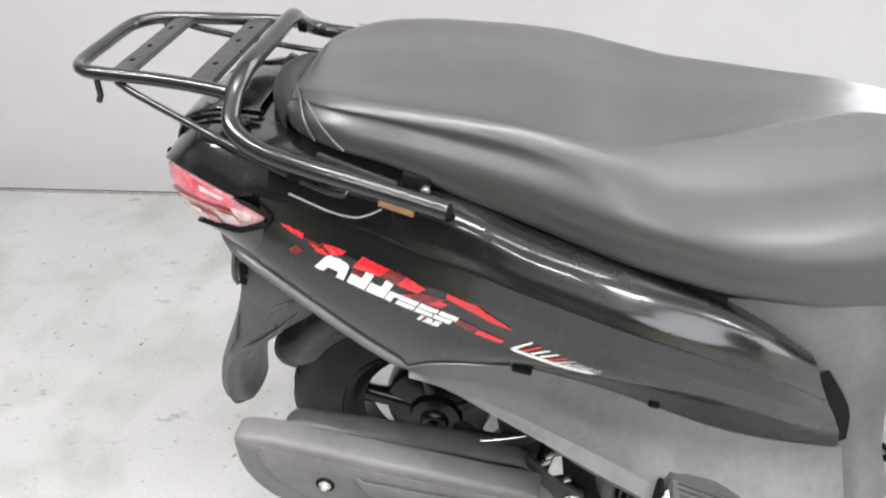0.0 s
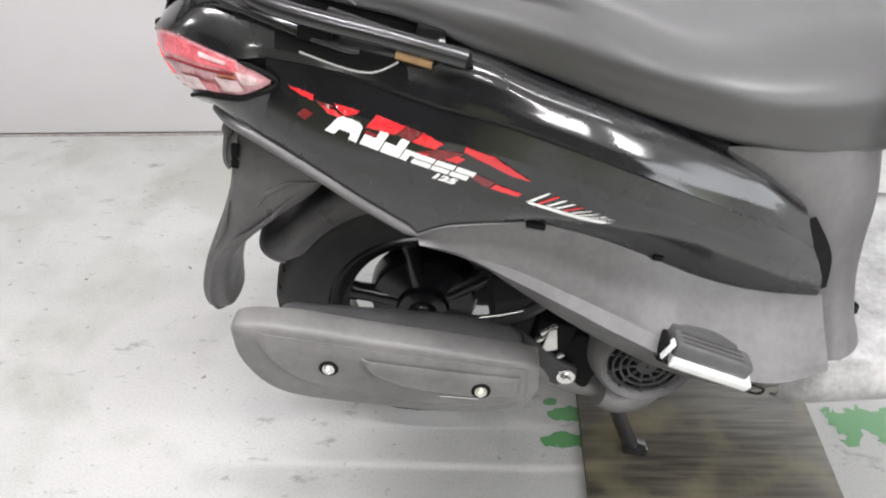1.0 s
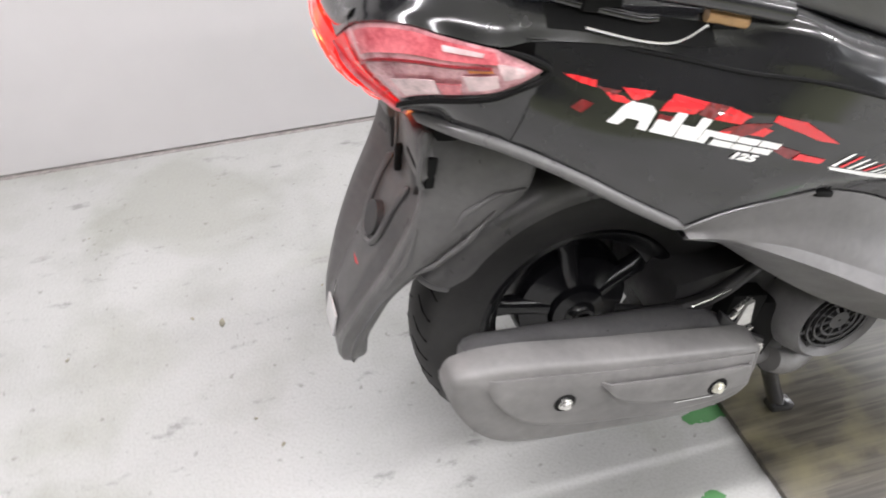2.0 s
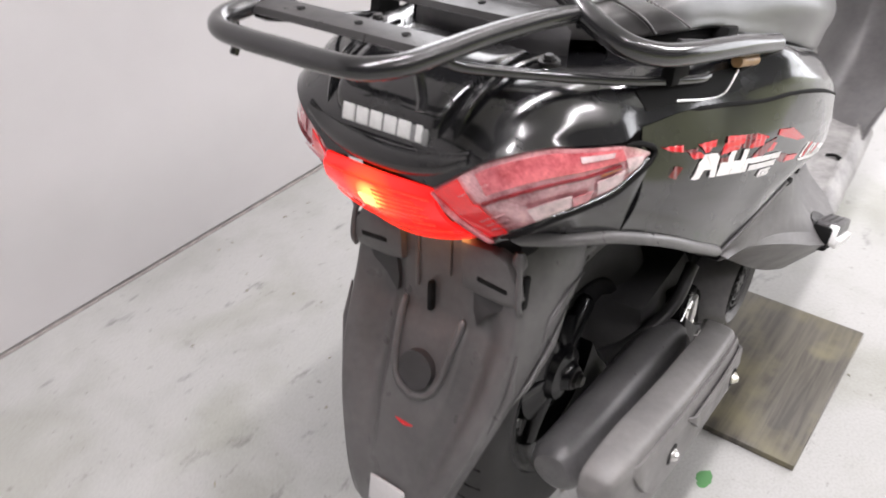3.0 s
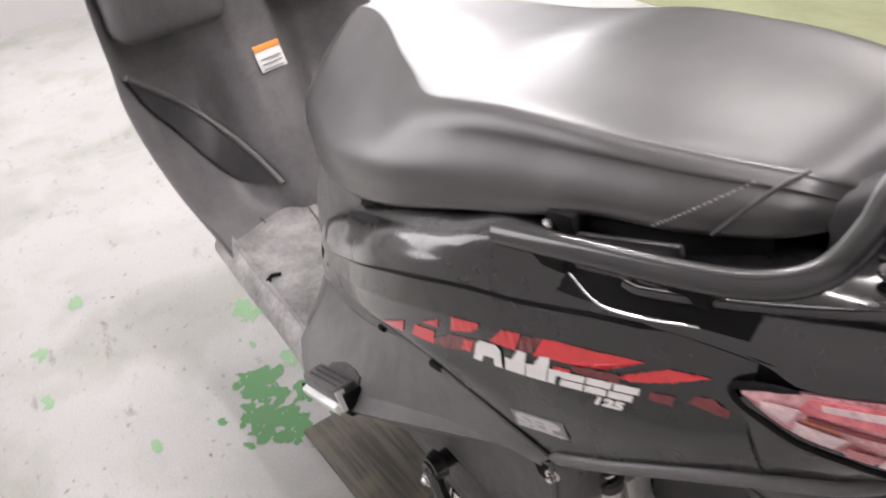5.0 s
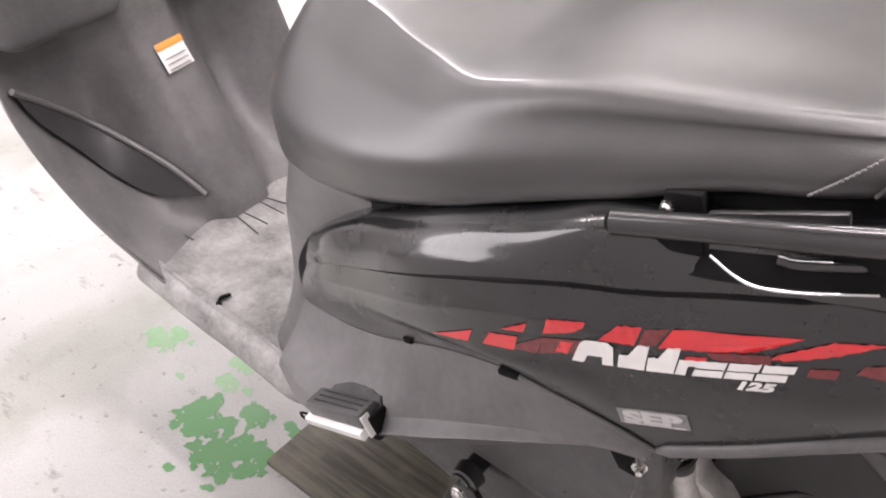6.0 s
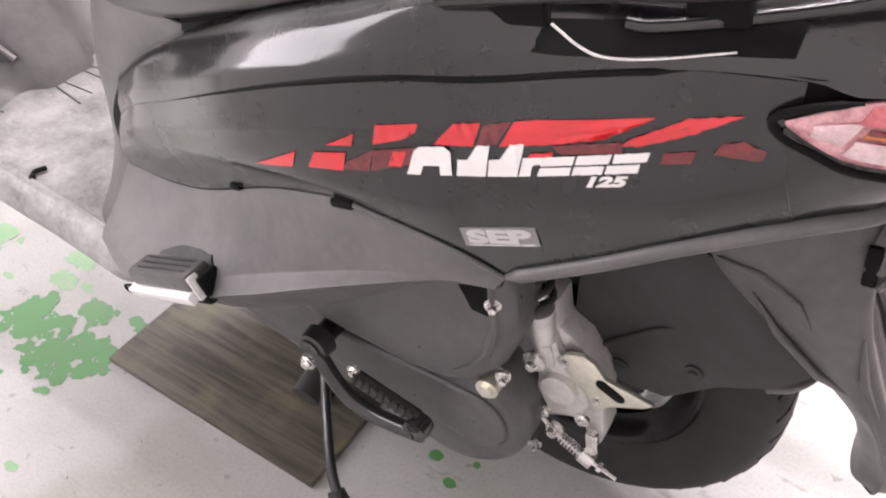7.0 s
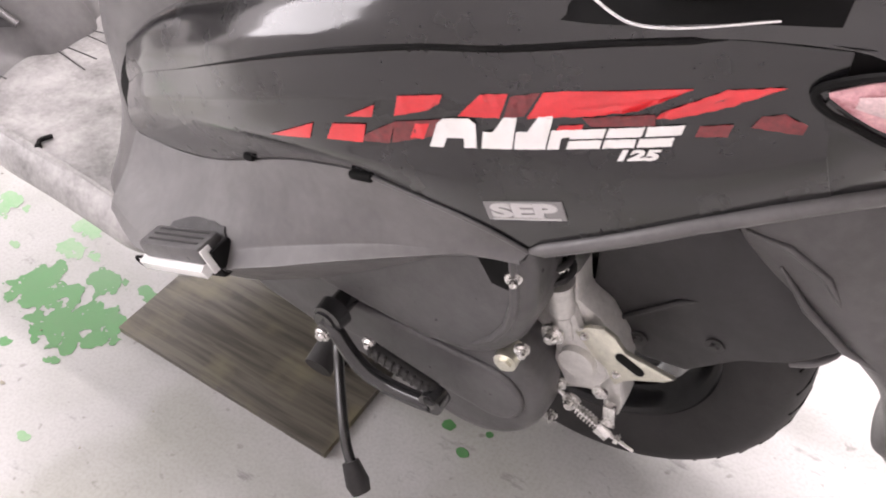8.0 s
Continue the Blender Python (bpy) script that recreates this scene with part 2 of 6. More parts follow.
FLOOR = floor_material()
WOOD = wood_material()
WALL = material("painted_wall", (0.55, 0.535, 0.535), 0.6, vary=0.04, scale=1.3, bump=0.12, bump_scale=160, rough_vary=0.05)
# for unseen walls: kept dark so the right side cover reflects less
FARWALL = material("unseen_darkened_wall", (0.11, 0.108, 0.108), 0.6, vary=0.06, scale=1.3)
CEIL = material("ceiling_paint", (0.75, 0.74, 0.72), 0.8, vary=0.04, scale=2)
JOINT = material("dark_joint", (0.36, 0.33, 0.315), 0.7, vary=0.4, scale=40)
GREEN = material("worn_green_floor_paint", (0.050, 0.165, 0.056), 0.42, vary=0.45, scale=22, bump=0.2, bump_scale=300, tint=(0.095, 0.23, 0.095))
PALEGREEN = material("faded_green_floor_paint", (0.13, 0.26, 0.13), 0.45, vary=0.4, scale=30, tint=(0.28, 0.38, 0.26))
OLIVE = material("olive_floor_paint", (0.25, 0.27, 0.16), 0.42, vary=0.2, scale=3, bump=0.15, bump_scale=120, rough_vary=0.08)
DEBRIS = material("dry_debris", (0.24, 0.225, 0.175), 0.8, vary=0.5, scale=60)
HOUSING = material("lamp_housing", (0.75, 0.75, 0.74), 0.4, vary=0.04, scale=8)


# ---- mesh tools ----
def spline(points, n, closed=False):
    """n points along a smooth curve through the points, evenly by index."""
    p = np.asarray(points, float)
    k = len(p)
    out = []
    span = k if closed else k - 1
    for i in range(n):
        u = span * i / (n if closed else n - 1)
        j = min(int(u), span - 1)
        f = u - j
        q = [p[(j + d) % k] if closed else p[min(max(j + d, 0), k - 1)] for d in (-1, 0, 1, 2)]
        if not closed and j == 0:
            q[0] = 2 * p[0] - p[1]
        if not closed and j == k - 2:
            q[3] = 2 * p[-1] - p[-2]
        out.append(0.5 * (2 * q[1] + (q[2] - q[0]) * f + (2 * q[0] - 5 * q[1] + 4 * q[2] - q[3]) * f * f + (3 * q[1] - q[0] - 3 * q[2] + q[3]) * f ** 3))
    return np.array(out)


def net(rows, nu, nv, closed_v=False):
    """A dense net of points through a coarse one: rows[i][j], smoothed both ways."""
    r = np.asarray(rows, float)
    a = np.array([spline(r[:, j], nu) for j in range(r.shape[1])])  # columns along u
    return np.array([spline(a[:, i], nv, closed_v) for i in range(nu)])


def add_net(bm, pts, closed_v=False, cap=False, mi=0):
    nu, nv = pts.shape[:2]
    vs = [[bm.verts.new(pts[i, j]) for j in range(nv)] for i in range(nu)]
    fs = []
    for i in range(nu - 1):
        for j in range(nv if closed_v else nv - 1):
            k = (j + 1) % nv
            fs.append(bm.faces.new((vs[i][j], vs[i + 1][j], vs[i + 1][k], vs[i][k])))
    if cap:
        fs.append(bm.faces.new(vs[0]))
        fs.append(bm.faces.new(list(reversed(vs[-1]))))
    for f in fs:
        f.material_index = mi
    return fs


def add_tube(bm, path, r, seg=12, mi=0, samples=0, cap=True):
    """A round bar swept along a path."""
    p = spline(path, samples) if samples else np.asarray(path, float)
    rings, up = [], None
    for i in range(len(p)):
        d = Vector(p[min(i + 1, len(p) - 1)] - p[max(i - 1, 0)]).normalized()
        if up is None:
            up = d.orthogonal().normalized()
        up = (up - d * up.dot(d)).normalized()
        side = d.cross(up)
        rr = r[min(i, len(r) - 1)] if hasattr(r, "__len__") else r
        rings.append([Vector(p[i]) + (up * math.cos(a) + side * math.sin(a)) * rr for a in (2 * math.pi * k / seg for k in range(seg))])
    return add_net(bm, np.array([[list(v) for v in ring] for ring in rings]), True, cap, mi)


def add_cyl(bm, a, b, r, r2=None, seg=20, mi=0):
    return add_tube(bm, [a, b], [r, r if r2 is None else r2], seg, mi)


def add_box(bm, centre, size, turn=(0, 0, 0), bevel=0.0, mi=0, segs=2):
    m = pose(*centre, *turn) @ Matrix.Diagonal((*size, 1))
    res = bmesh.ops.create_cube(bm, size=1.0, matrix=m)
    vs = res["verts"]
    fs = {f for v in vs for f in v.link_faces}
    for f in fs:
        f.material_index = mi
    if bevel:
        es = list({e for v in vs for e in v.link_edges})
        r = bmesh.ops.bevel(bm, geom=es, offset=bevel, segments=segs, profile=0.5, affect="EDGES")
        for f in r["faces"]:
            f.material_index = mi


def add_prism(bm, outline, y0, y1, bevel=0.0, mi=0, segs=2):
    """A plate whose outline lies in x and z, between two values of y."""
    lo = [bm.verts.new((x, y0, z)) for x, z in outline]
    hi = [bm.verts.new((x, y1, z)) for x, z in outline]
    n = len(outline)
    fs = [bm.faces.new(lo), bm.faces.new(list(reversed(hi)))]
    es = [e for f in fs for e in f.edges]
    for i in range(n):
        fs.append(bm.faces.new((lo[i], hi[i], hi[(i + 1) % n], lo[(i + 1) % n])))
    for f in fs:
        f.material_index = mi
    bmesh.ops.recalc_face_normals(bm, faces=fs)
    if bevel:
        r = bmesh.ops.bevel(bm, geom=es, offset=bevel, segments=segs, profile=0.5, affect="EDGES")
        for f in r["faces"]:
            f.material_index = mi


def thicken(bm, t):
    bmesh.ops.recalc_face_normals(bm, faces=bm.faces[:])
    bmesh.ops.solidify(bm, geom=bm.faces[:], thickness=t)


def shaped(name, bm, mats, sharp=38):
    bmesh.ops.recalc_face_normals(bm, faces=bm.faces[:])
    me = bpy.data.meshes.new(name)
    bm.to_mesh(me)
    bm.free()
    for m in mats if isinstance(mats, (list, tuple)) else (mats,):
        me.materials.append(m)
    me.polygons.foreach_set("use_smooth", [True] * len(me.polygons))
    me.set_sharp_from_angle(angle=radians(sharp))
    return me


def part(name, bm, mats, parent, label="", sharp=38):
    """Links a bmesh as one mesh object under a thing or under a part."""
    ob = new(name, shaped(name, bm, mats, sharp))
    ob.parent = parent
    return tagged(ob, label)


def thing(name, bm, mats, label, category, kind="", group="", sharp=38):
    return tagged(new(name, shaped(name, bm, mats, sharp)), label, category, group, kind)


def bolt(name, at, axis, r, h, mat, parent, washer=0.0, label=""):
    """A hexagon bolt with a round flange, standing along axis."""
    bm = bmesh.new()
    a, d = Vector(at), Vector(axis).normalized()
    if washer:
        add_cyl(bm, a - d * 0.002, a + d * 0.0015, washer, seg=20)
    add_cyl(bm, a, a + d * h * 0.55, r, seg=6)
    add_cyl(bm, a + d * h * 0.5, a + d * h, r * 0.82, r * 0.6, seg=12)
    return part(name, bm, mat, parent, label)


# ---- the room ----
def slab(name, centre, size, mat, label, category, turn=(0, 0, 0)):
    bm = bmesh.new()
    add_box(bm, (0, 0, 0), size)
    ob = thing(name, bm, mat, label, category, "structure")
    ob.matrix_world = pose(*centre, *turn)
    return ob


WALL_TURN = 0.68
floor = slab("floor", (0.6, -2.2, -0.05), (9.0, 6.9, 0.10), FLOOR, "pale grey painted concrete floor, scuffed and stained", "floor")
bm = bmesh.new()
add_box(bm, (-2.10, 0, 0), (4.8, 0.15, 2.67))
add_box(bm, (3.70, 0, 0), (1.6, 0.15, 2.67))
add_box(bm, (1.6, 0, -0.995), (2.6, 0.15, 0.68))
add_box(bm, (1.6, 0, 1.1325), (2.6, 0.15, 0.405))
wall_north = thing("wall_north", bm, WALL, "smooth pale painted wall with a wide opening", "wall", "structure")
wall_north.matrix_world = pose(0.6, 0.962 + 0.0118 * 0.6 + 0.075, 1.345, 0, 0, WALL_TURN)
slab("trim", (0.6, 0.962 + 0.0118 * 0.6 - 0.001, 0.003), (9.0, 0.005, 0.005), JOINT, "dark joint line between floor and wall", "trim", (0, 0, WALL_TURN))
# added wall out of view, dark to shape what the paint reflects
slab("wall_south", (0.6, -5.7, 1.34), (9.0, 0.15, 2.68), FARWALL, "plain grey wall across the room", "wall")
slab("wall_pier", (3.45, -0.10, 1.34), (0.15, 2.15, 2.68), WALL, "smooth pale painted wall across the end of the bay", "wall")
bm = bmesh.new()
add_box(bm, (0, 1.55, 0), (0.15, 2.70, 2.68))
add_box(bm, (0, -3.55, 0), (0.15, 1.30, 2.68))
add_box(bm, (0, -1.35, 1.105), (0.15, 3.10, 0.47))
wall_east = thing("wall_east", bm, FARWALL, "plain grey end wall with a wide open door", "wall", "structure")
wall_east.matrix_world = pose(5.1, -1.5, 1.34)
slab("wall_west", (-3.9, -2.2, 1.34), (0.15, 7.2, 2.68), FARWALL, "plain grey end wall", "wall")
slab("ceiling", (0.6, -2.2, 2.73), (9.2, 7.4, 0.10), CEIL, "plain white ceiling", "ceiling")
slab("painted_floor_area", (0.6, -3.7, 0.0), (8.9, 3.88, 0.004), OLIVE, "olive green painted area of the concrete floor", "floor")


def ceiling_light(x, y):
    root = tagged(new("ceiling_light"), "white fluorescent light fitting under the ceiling", "ceiling light", "ceiling light fittings")
    bm = bmesh.new()
    add_box(bm, (0, 0, 0.03), (1.30, 0.34, 0.05), bevel=0.012)
    part("housing", bm, HOUSING, root)
    for s in (-1, 1):
        bm = bmesh.new()
        add_box(bm, (s * 0.64, 0, -0.012), (0.02, 0.30, 0.035), bevel=0.004)
        part("end_cap", bm, HOUSING, root)
    root.matrix_world = pose(x, y, LAMP_Z + 0.02)
    return root


# fittings for every lamp, the added fill row included
for lx, ly, lw in LIGHTS:
    ceiling_light(lx, ly)


# ---- the wooden board under the stand ----
bm = bmesh.new()
add_box(bm, (0.449, -0.049, 0.0065), (0.380, 0.526, 0.012), (0, 0, -0.8), bevel=0.0015)
thing("wooden_board", bm, WOOD, "dark stained plywood board lying on the floor under the stand", "board")


# ---- paint left on the floor, and debris ----
def paint_patch(bm, spots, seed, cell=0.0030, ragged=1.15, z=0.0007):
    """A film of worn paint: wherever the spots, broken up by noise, are thick enough. Its edge is cut between the grid points."""
    x0, x1 = min(s[0] - s[2] for s in spots) - 0.02, max(s[0] + s[2] for s in spots) + 0.02
    y0, y1 = min(s[1] - s[3] for s in spots) - 0.02, max(s[1] + s[3] for s in spots) + 0.02
    nx, ny = int((x1 - x0) / cell) + 2, int((y1 - y0) / cell) + 2

    def thick(i, j):
        x, y = x0 + i * cell, y0 + j * cell
        f = max(1 - ((x - cx) / rx) ** 2 - ((y - cy) / ry) ** 2 for cx, cy, rx, ry in spots)
        return f + ragged * noise.fractal(Vector((x * 48, y * 48, seed)), 0.55, 2.2, 5) - 0.12

    f = [[thick(i, j) for j in range(ny)] for i in range(nx)]
    for i in range(nx - 1):
        for j in range(ny - 1):
            ring = ((i, j), (i + 1, j), (i + 1, j + 1), (i, j + 1))
            out = []
            for a, b in zip(ring, ring[1:] + ring[:1]):
                fa, fb = f[a[0]][a[1]], f[b[0]][b[1]]
                if fa > 0:
                    out.append(a)
                if (fa > 0) != (fb > 0):
                    k = fa / (fa - fb)
                    out.append((a[0] + (b[0] - a[0]) * k, a[1] + (b[1] - a[1]) * k))
            if len(out) > 2:
                bm.faces.new([bm.verts.new((x0 + u * cell, y0 + v * cell, z)) for u, v in out])


bm = bmesh.new()
paint_patch(bm, [(0.815, 0.225, 0.050, 0.034), (0.825, 0.195, 0.030, 0.030), (0.735, 0.240, 0.062, 0.042), (0.685, 0.215, 0.046, 0.036), (0.660, 0.205, 0.024, 0.026), (0.705, 0.272, 0.028, 0.016), (0.668, 0.240, 0.022, 0.022),
                 (0.735, 0.155, 0.034, 0.026), (0.663, 0.138, 0.022, 0.012), (0.690, 0.298, 0.012, 0.008), (0.771, 0.311, 0.012, 0.010), (0.765, 0.195, 0.022, 0.016)], 3.1)
paint_patch(bm, [(0.240, -0.014, 0.034, 0.018), (0.232, -0.070, 0.034, 0.018), (0.215, 0.012, 0.012, 0.010)], 5.2, ragged=0.6)
paint_patch(bm, [(0.735, -0.020, 0.070, 0.032), (0.800, -0.055, 0.060, 0.045), (0.860, -0.030, 0.060, 0.050), (0.690, -0.066, 0.014, 0.010)], 7.4)
paint_patch(bm, [(0.154, 0.090, 0.011, 0.009), (0.117, 0.116, 0.010, 0.007), (0.100, 0.075, 0.006, 0.005), (0.165, -0.205, 0.022, 0.012)], 8.8, ragged=0.5, cell=0.002)
thing("floor_paint_remnant", bm, GREEN, "ragged remnants of green paint on the pale concrete floor", "floor paint", "stuff")
bm = bmesh.new()
paint_patch(bm, [(0.840, 0.135, 0.030, 0.020), (0.852, 0.085, 0.026, 0.026), (0.808, 0.045, 0.024, 0.020), (1.010, 0.108, 0.036, 0.012), (1.035, 0.140, 0.040, 0.026), (0.923, 0.176, 0.012, 0.006), (0.790, 0.125, 0.016, 0.010)], 12.3)
paint_patch(bm, [(0.451, -0.487, 0.042, 0.034), (0.449, -0.571, 0.016, 0.008), (0.568, -0.424, 0.014, 0.012), (1.185, -0.500, 0.030, 0.020)], 14.1, ragged=0.9)
paint_patch(bm, [(1.207, 0.525, 0.030, 0.018), (1.046, 0.553, 0.026, 0.012), (0.799, 0.427, 0.020, 0.008), (0.620, 0.400, 0.010, 0.006), (1.330, 0.420, 0.030, 0.016)], 17.7)
thing("faded_floor_paint", bm, PALEGREEN, "faded pale green paint traces on the concrete floor", "floor paint", "stuff")

rng = random.Random(5)
bm = bmesh.new()
for i in range(170):
    x, y = rng.uniform(-1.4, 2.6), rng.uniform(-1.5, 0.93)
    if i >= 130:
        x, y = rng.gauss(0.75, 0.4), rng.uniform(0.25, 0.92)
    if i % 3 == 0:
        y = rng.uniform(0.3, 0.93)
    r = rng.choice((0.0018, 0.0025, 0.0035, 0.005))
    if i % 29 == 0:
        r *= 2.2
    a, s = rng.uniform(0, math.pi), rng.uniform(0.25, 0.8)
    ring = []
    for k in range(7):
        b = 2 * math.pi * k / 7
        q = rng.uniform(0.6, 1.25)
        u, w = r * q * math.cos(b), r * q * s * math.sin(b)
        ring.append(bm.verts.new((x + u * math.cos(a) - w * math.sin(a), y + u * math.sin(a) + w * math.cos(a), 0.0009 + i * 2e-6)))
    f = bm.faces.new(ring)
    e = bmesh.ops.extrude_face_region(bm, geom=[f])
    for v in e["geom"]:
        if isinstance(v, bmesh.types.BMVert):
            v.co.z += rng.uniform(0.0004, 0.0012)
thing("floor_debris", bm, DEBRIS, "scattered crumbs of dirt and dry flakes on the floor", "debris", "stuff")


# ---- the scooter ----
scooter = tagged(new("scooter"), "black motor scooter with red decals, up on its centre stand", "scooter")


def mirrored(fn):
    """Builds a part on the left (1) and on the right (-1)."""
    return [fn(1), fn(-1)]


def flip(rows, s):
    r = np.array(rows, float)
    r[..., 1] *= s
    return r


# side covers
SIDE_ROWS = [
    [(-0.150, 0.157, 0.607), (-0.090, 0.178, 0.577), (-0.040, 0.190, 0.546), (0.020, 0.199, 0.509), (0.060, 0.213, 0.531), (0.140, 0.222, 0.543), (0.190, 0.217, 0.529), (0.250, 0.206, 0.500), (0.360, 0.184, 0.435), (0.440, 0.170, 0.404), (0.509, 0.158, 0.385)],
    [(-0.142, 0.166, 0.632), (-0.082, 0.185, 0.602), (-0.030, 0.198, 0.578), (0.025, 0.208, 0.556), (0.073, 0.219, 0.562), (0.145, 0.228, 0.558), (0.200, 0.227, 0.543), (0.265, 0.217, 0.515), (0.365, 0.194, 0.460), (0.440, 0.180, 0.428), (0.508, 0.163, 0.402)],
    [(-0.135, 0.168, 0.655), (-0.075, 0.187, 0.625), (-0.020, 0.201, 0.612), (0.030, 0.211, 0.602), (0.086, 0.219, 0.592), (0.150, 0.228, 0.573), (0.210, 0.232, 0.556), (0.280, 0.225, 0.530), (0.370, 0.202, 0.487), (0.438, 0.187, 0.454), (0.504, 0.166, 0.421)],
    [(-0.132, 0.162, 0.682), (-0.072, 0.179, 0.664), (-0.015, 0.192, 0.650), (0.040, 0.204, 0.638), (0.093, 0.215, 0.628), (0.150, 0.224, 0.613), (0.205, 0.228, 0.594), (0.270, 0.225, 0.566), (0.360, 0.204, 0.520), (0.434, 0.189, 0.482), (0.495, 0.168, 0.443)],
    [(-0.130, 0.160, 0.704), (-0.070, 0.174, 0.699), (-0.010, 0.187, 0.684), (0.050, 0.203, 0.669), (0.100, 0.216, 0.661), (0.150, 0.227, 0.648), (0.200, 0.230, 0.629), (0.260, 0.227, 0.601), (0.350, 0.206, 0.551), (0.424, 0.190, 0.512), (0.482, 0.168, 0.468)],
]
RIDGE = (0.001, 0.003, 0.005, 0.006, 0.0055, 0.005, 0.005, 0.004, 0.003, 0.001, 0.0)
SIDE_ROWS[3] = [(x, y + r, z) for (x, y, z), r in zip(SIDE_ROWS[3], RIDGE)]
SIDE = [np.array(r) for r in SIDE_ROWS]
SIDE = SIDE[:3] + [SIDE[2] * 0.2 + SIDE[3] * 0.8, SIDE[3], SIDE[3] * 0.8 + SIDE[4] * 0.2, SIDE[4]]
SIDE_NET = net(np.array(SIDE).transpose(1, 0, 2), 61, 37)


def skin(x, z):
    """Where the side cover's skin lies at x, z: its y, by the four nearest points of its net."""
    p = SIDE_NET.reshape(-1, 3)
    d = (p[:, 0] - x) ** 2 + (p[:, 2] - z) ** 2
    k = np.argsort(d)[:4]
    w = 1 / (d[k] + 1e-7)
    return float((p[k, 1] * w).sum() / w.sum())


def side_cover(s):
    bm = bmesh.new()
    add_net(bm, flip(SIDE_NET, s))
    thicken(bm, 0.0025)
    ob = part("side_cover", bm, GLOSS, scooter, "glossy black side cover with red and white decals")
    bm = bmesh.new()
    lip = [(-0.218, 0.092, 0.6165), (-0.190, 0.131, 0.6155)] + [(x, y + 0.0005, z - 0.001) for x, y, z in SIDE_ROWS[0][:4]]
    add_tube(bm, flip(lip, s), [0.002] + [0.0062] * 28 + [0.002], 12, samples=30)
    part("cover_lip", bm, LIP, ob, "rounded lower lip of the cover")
    return ob


cover = dict(zip((1, -1), mirrored(side_cover)))
for s in (1, -1):
    # groove along the crease: its shade is a black bead, not cut in
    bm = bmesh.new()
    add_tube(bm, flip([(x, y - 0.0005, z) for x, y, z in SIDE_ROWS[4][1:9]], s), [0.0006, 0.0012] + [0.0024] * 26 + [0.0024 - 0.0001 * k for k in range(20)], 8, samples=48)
    part("crease_groove_shade", bm, BLACK, cover[s], "dark groove along the body crease")
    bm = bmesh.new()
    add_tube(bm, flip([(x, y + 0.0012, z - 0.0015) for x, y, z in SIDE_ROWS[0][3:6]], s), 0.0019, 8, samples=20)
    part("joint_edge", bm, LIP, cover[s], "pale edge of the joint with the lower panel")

# upper body: from crease to crease, under seat and rack
UPPER = [  # x of crease, crease y z, shoulder x y z, middle x z
    (-0.277, 0.056, 0.6845, -0.277, 0.03, 0.686, -0.277, 0.687),
    (-0.265, 0.097, 0.7140, -0.264, 0.055, 0.719, -0.263, 0.720),
    (-0.232, 0.129, 0.7210, -0.234, 0.085, 0.742, -0.236, 0.746),
    (-0.200, 0.142, 0.7120, -0.200, 0.108, 0.750, -0.200, 0.755),
    (-0.160, 0.159, 0.7035, -0.160, 0.119, 0.748, -0.160, 0.752),
    (-0.130, 0.160, 0.7045, -0.120, 0.125, 0.744, -0.120, 0.745),
    (-0.070, 0.174, 0.6995, -0.065, 0.136, 0.738, -0.065, 0.735),
    (-0.010, 0.187, 0.6845, -0.010, 0.152, 0.730, -0.010, 0.725),
    (0.050, 0.203, 0.6695, 0.050, 0.174, 0.719, 0.050, 0.715),
    (0.100, 0.216, 0.6615, 0.100, 0.192, 0.709, 0.100, 0.700),
    (0.150, 0.227, 0.6485, 0.150, 0.194, 0.689, 0.150, 0.680),
    (0.200, 0.230, 0.6295, 0.200, 0.196, 0.671, 0.200, 0.660),
    (0.260, 0.227, 0.6015, 0.255, 0.187, 0.649, 0.255, 0.637),
    (0.350, 0.206, 0.5515, 0.332, 0.174, 0.611, 0.332, 0.596),
    (0.424, 0.190, 0.5125, 0.406, 0.172, 0.568, 0.397, 0.552),
    (0.482, 0.168, 0.4685, 0.456, 0.162, 0.529, 0.437, 0.506),
]
rows = []
for cx, cy, cz, sx, sy, sz, mx, mz in UPPER:
    b1 = (cx * 0.55 + sx * 0.45, cy * 0.60 + sy * 0.40 + 0.004 + 0.003 * min(1.0, max(0.0, cx * 4)), cz * 0.55 + sz * 0.45)
    half = [(cx, cy, cz), b1, (sx, sy, sz), (mx, sy * 0.55, (sz + mz) / 2)]
    rows.append(half + [(mx, 0, mz)] + [(x, -y, z) for x, y, z in reversed(half)])
bm = bmesh.new()
add_net(bm, net(rows, 70, 41))
thicken(bm, 0.003)
upper = part("tail_cover", bm, GLOSS, scooter, "glossy black tail cover")

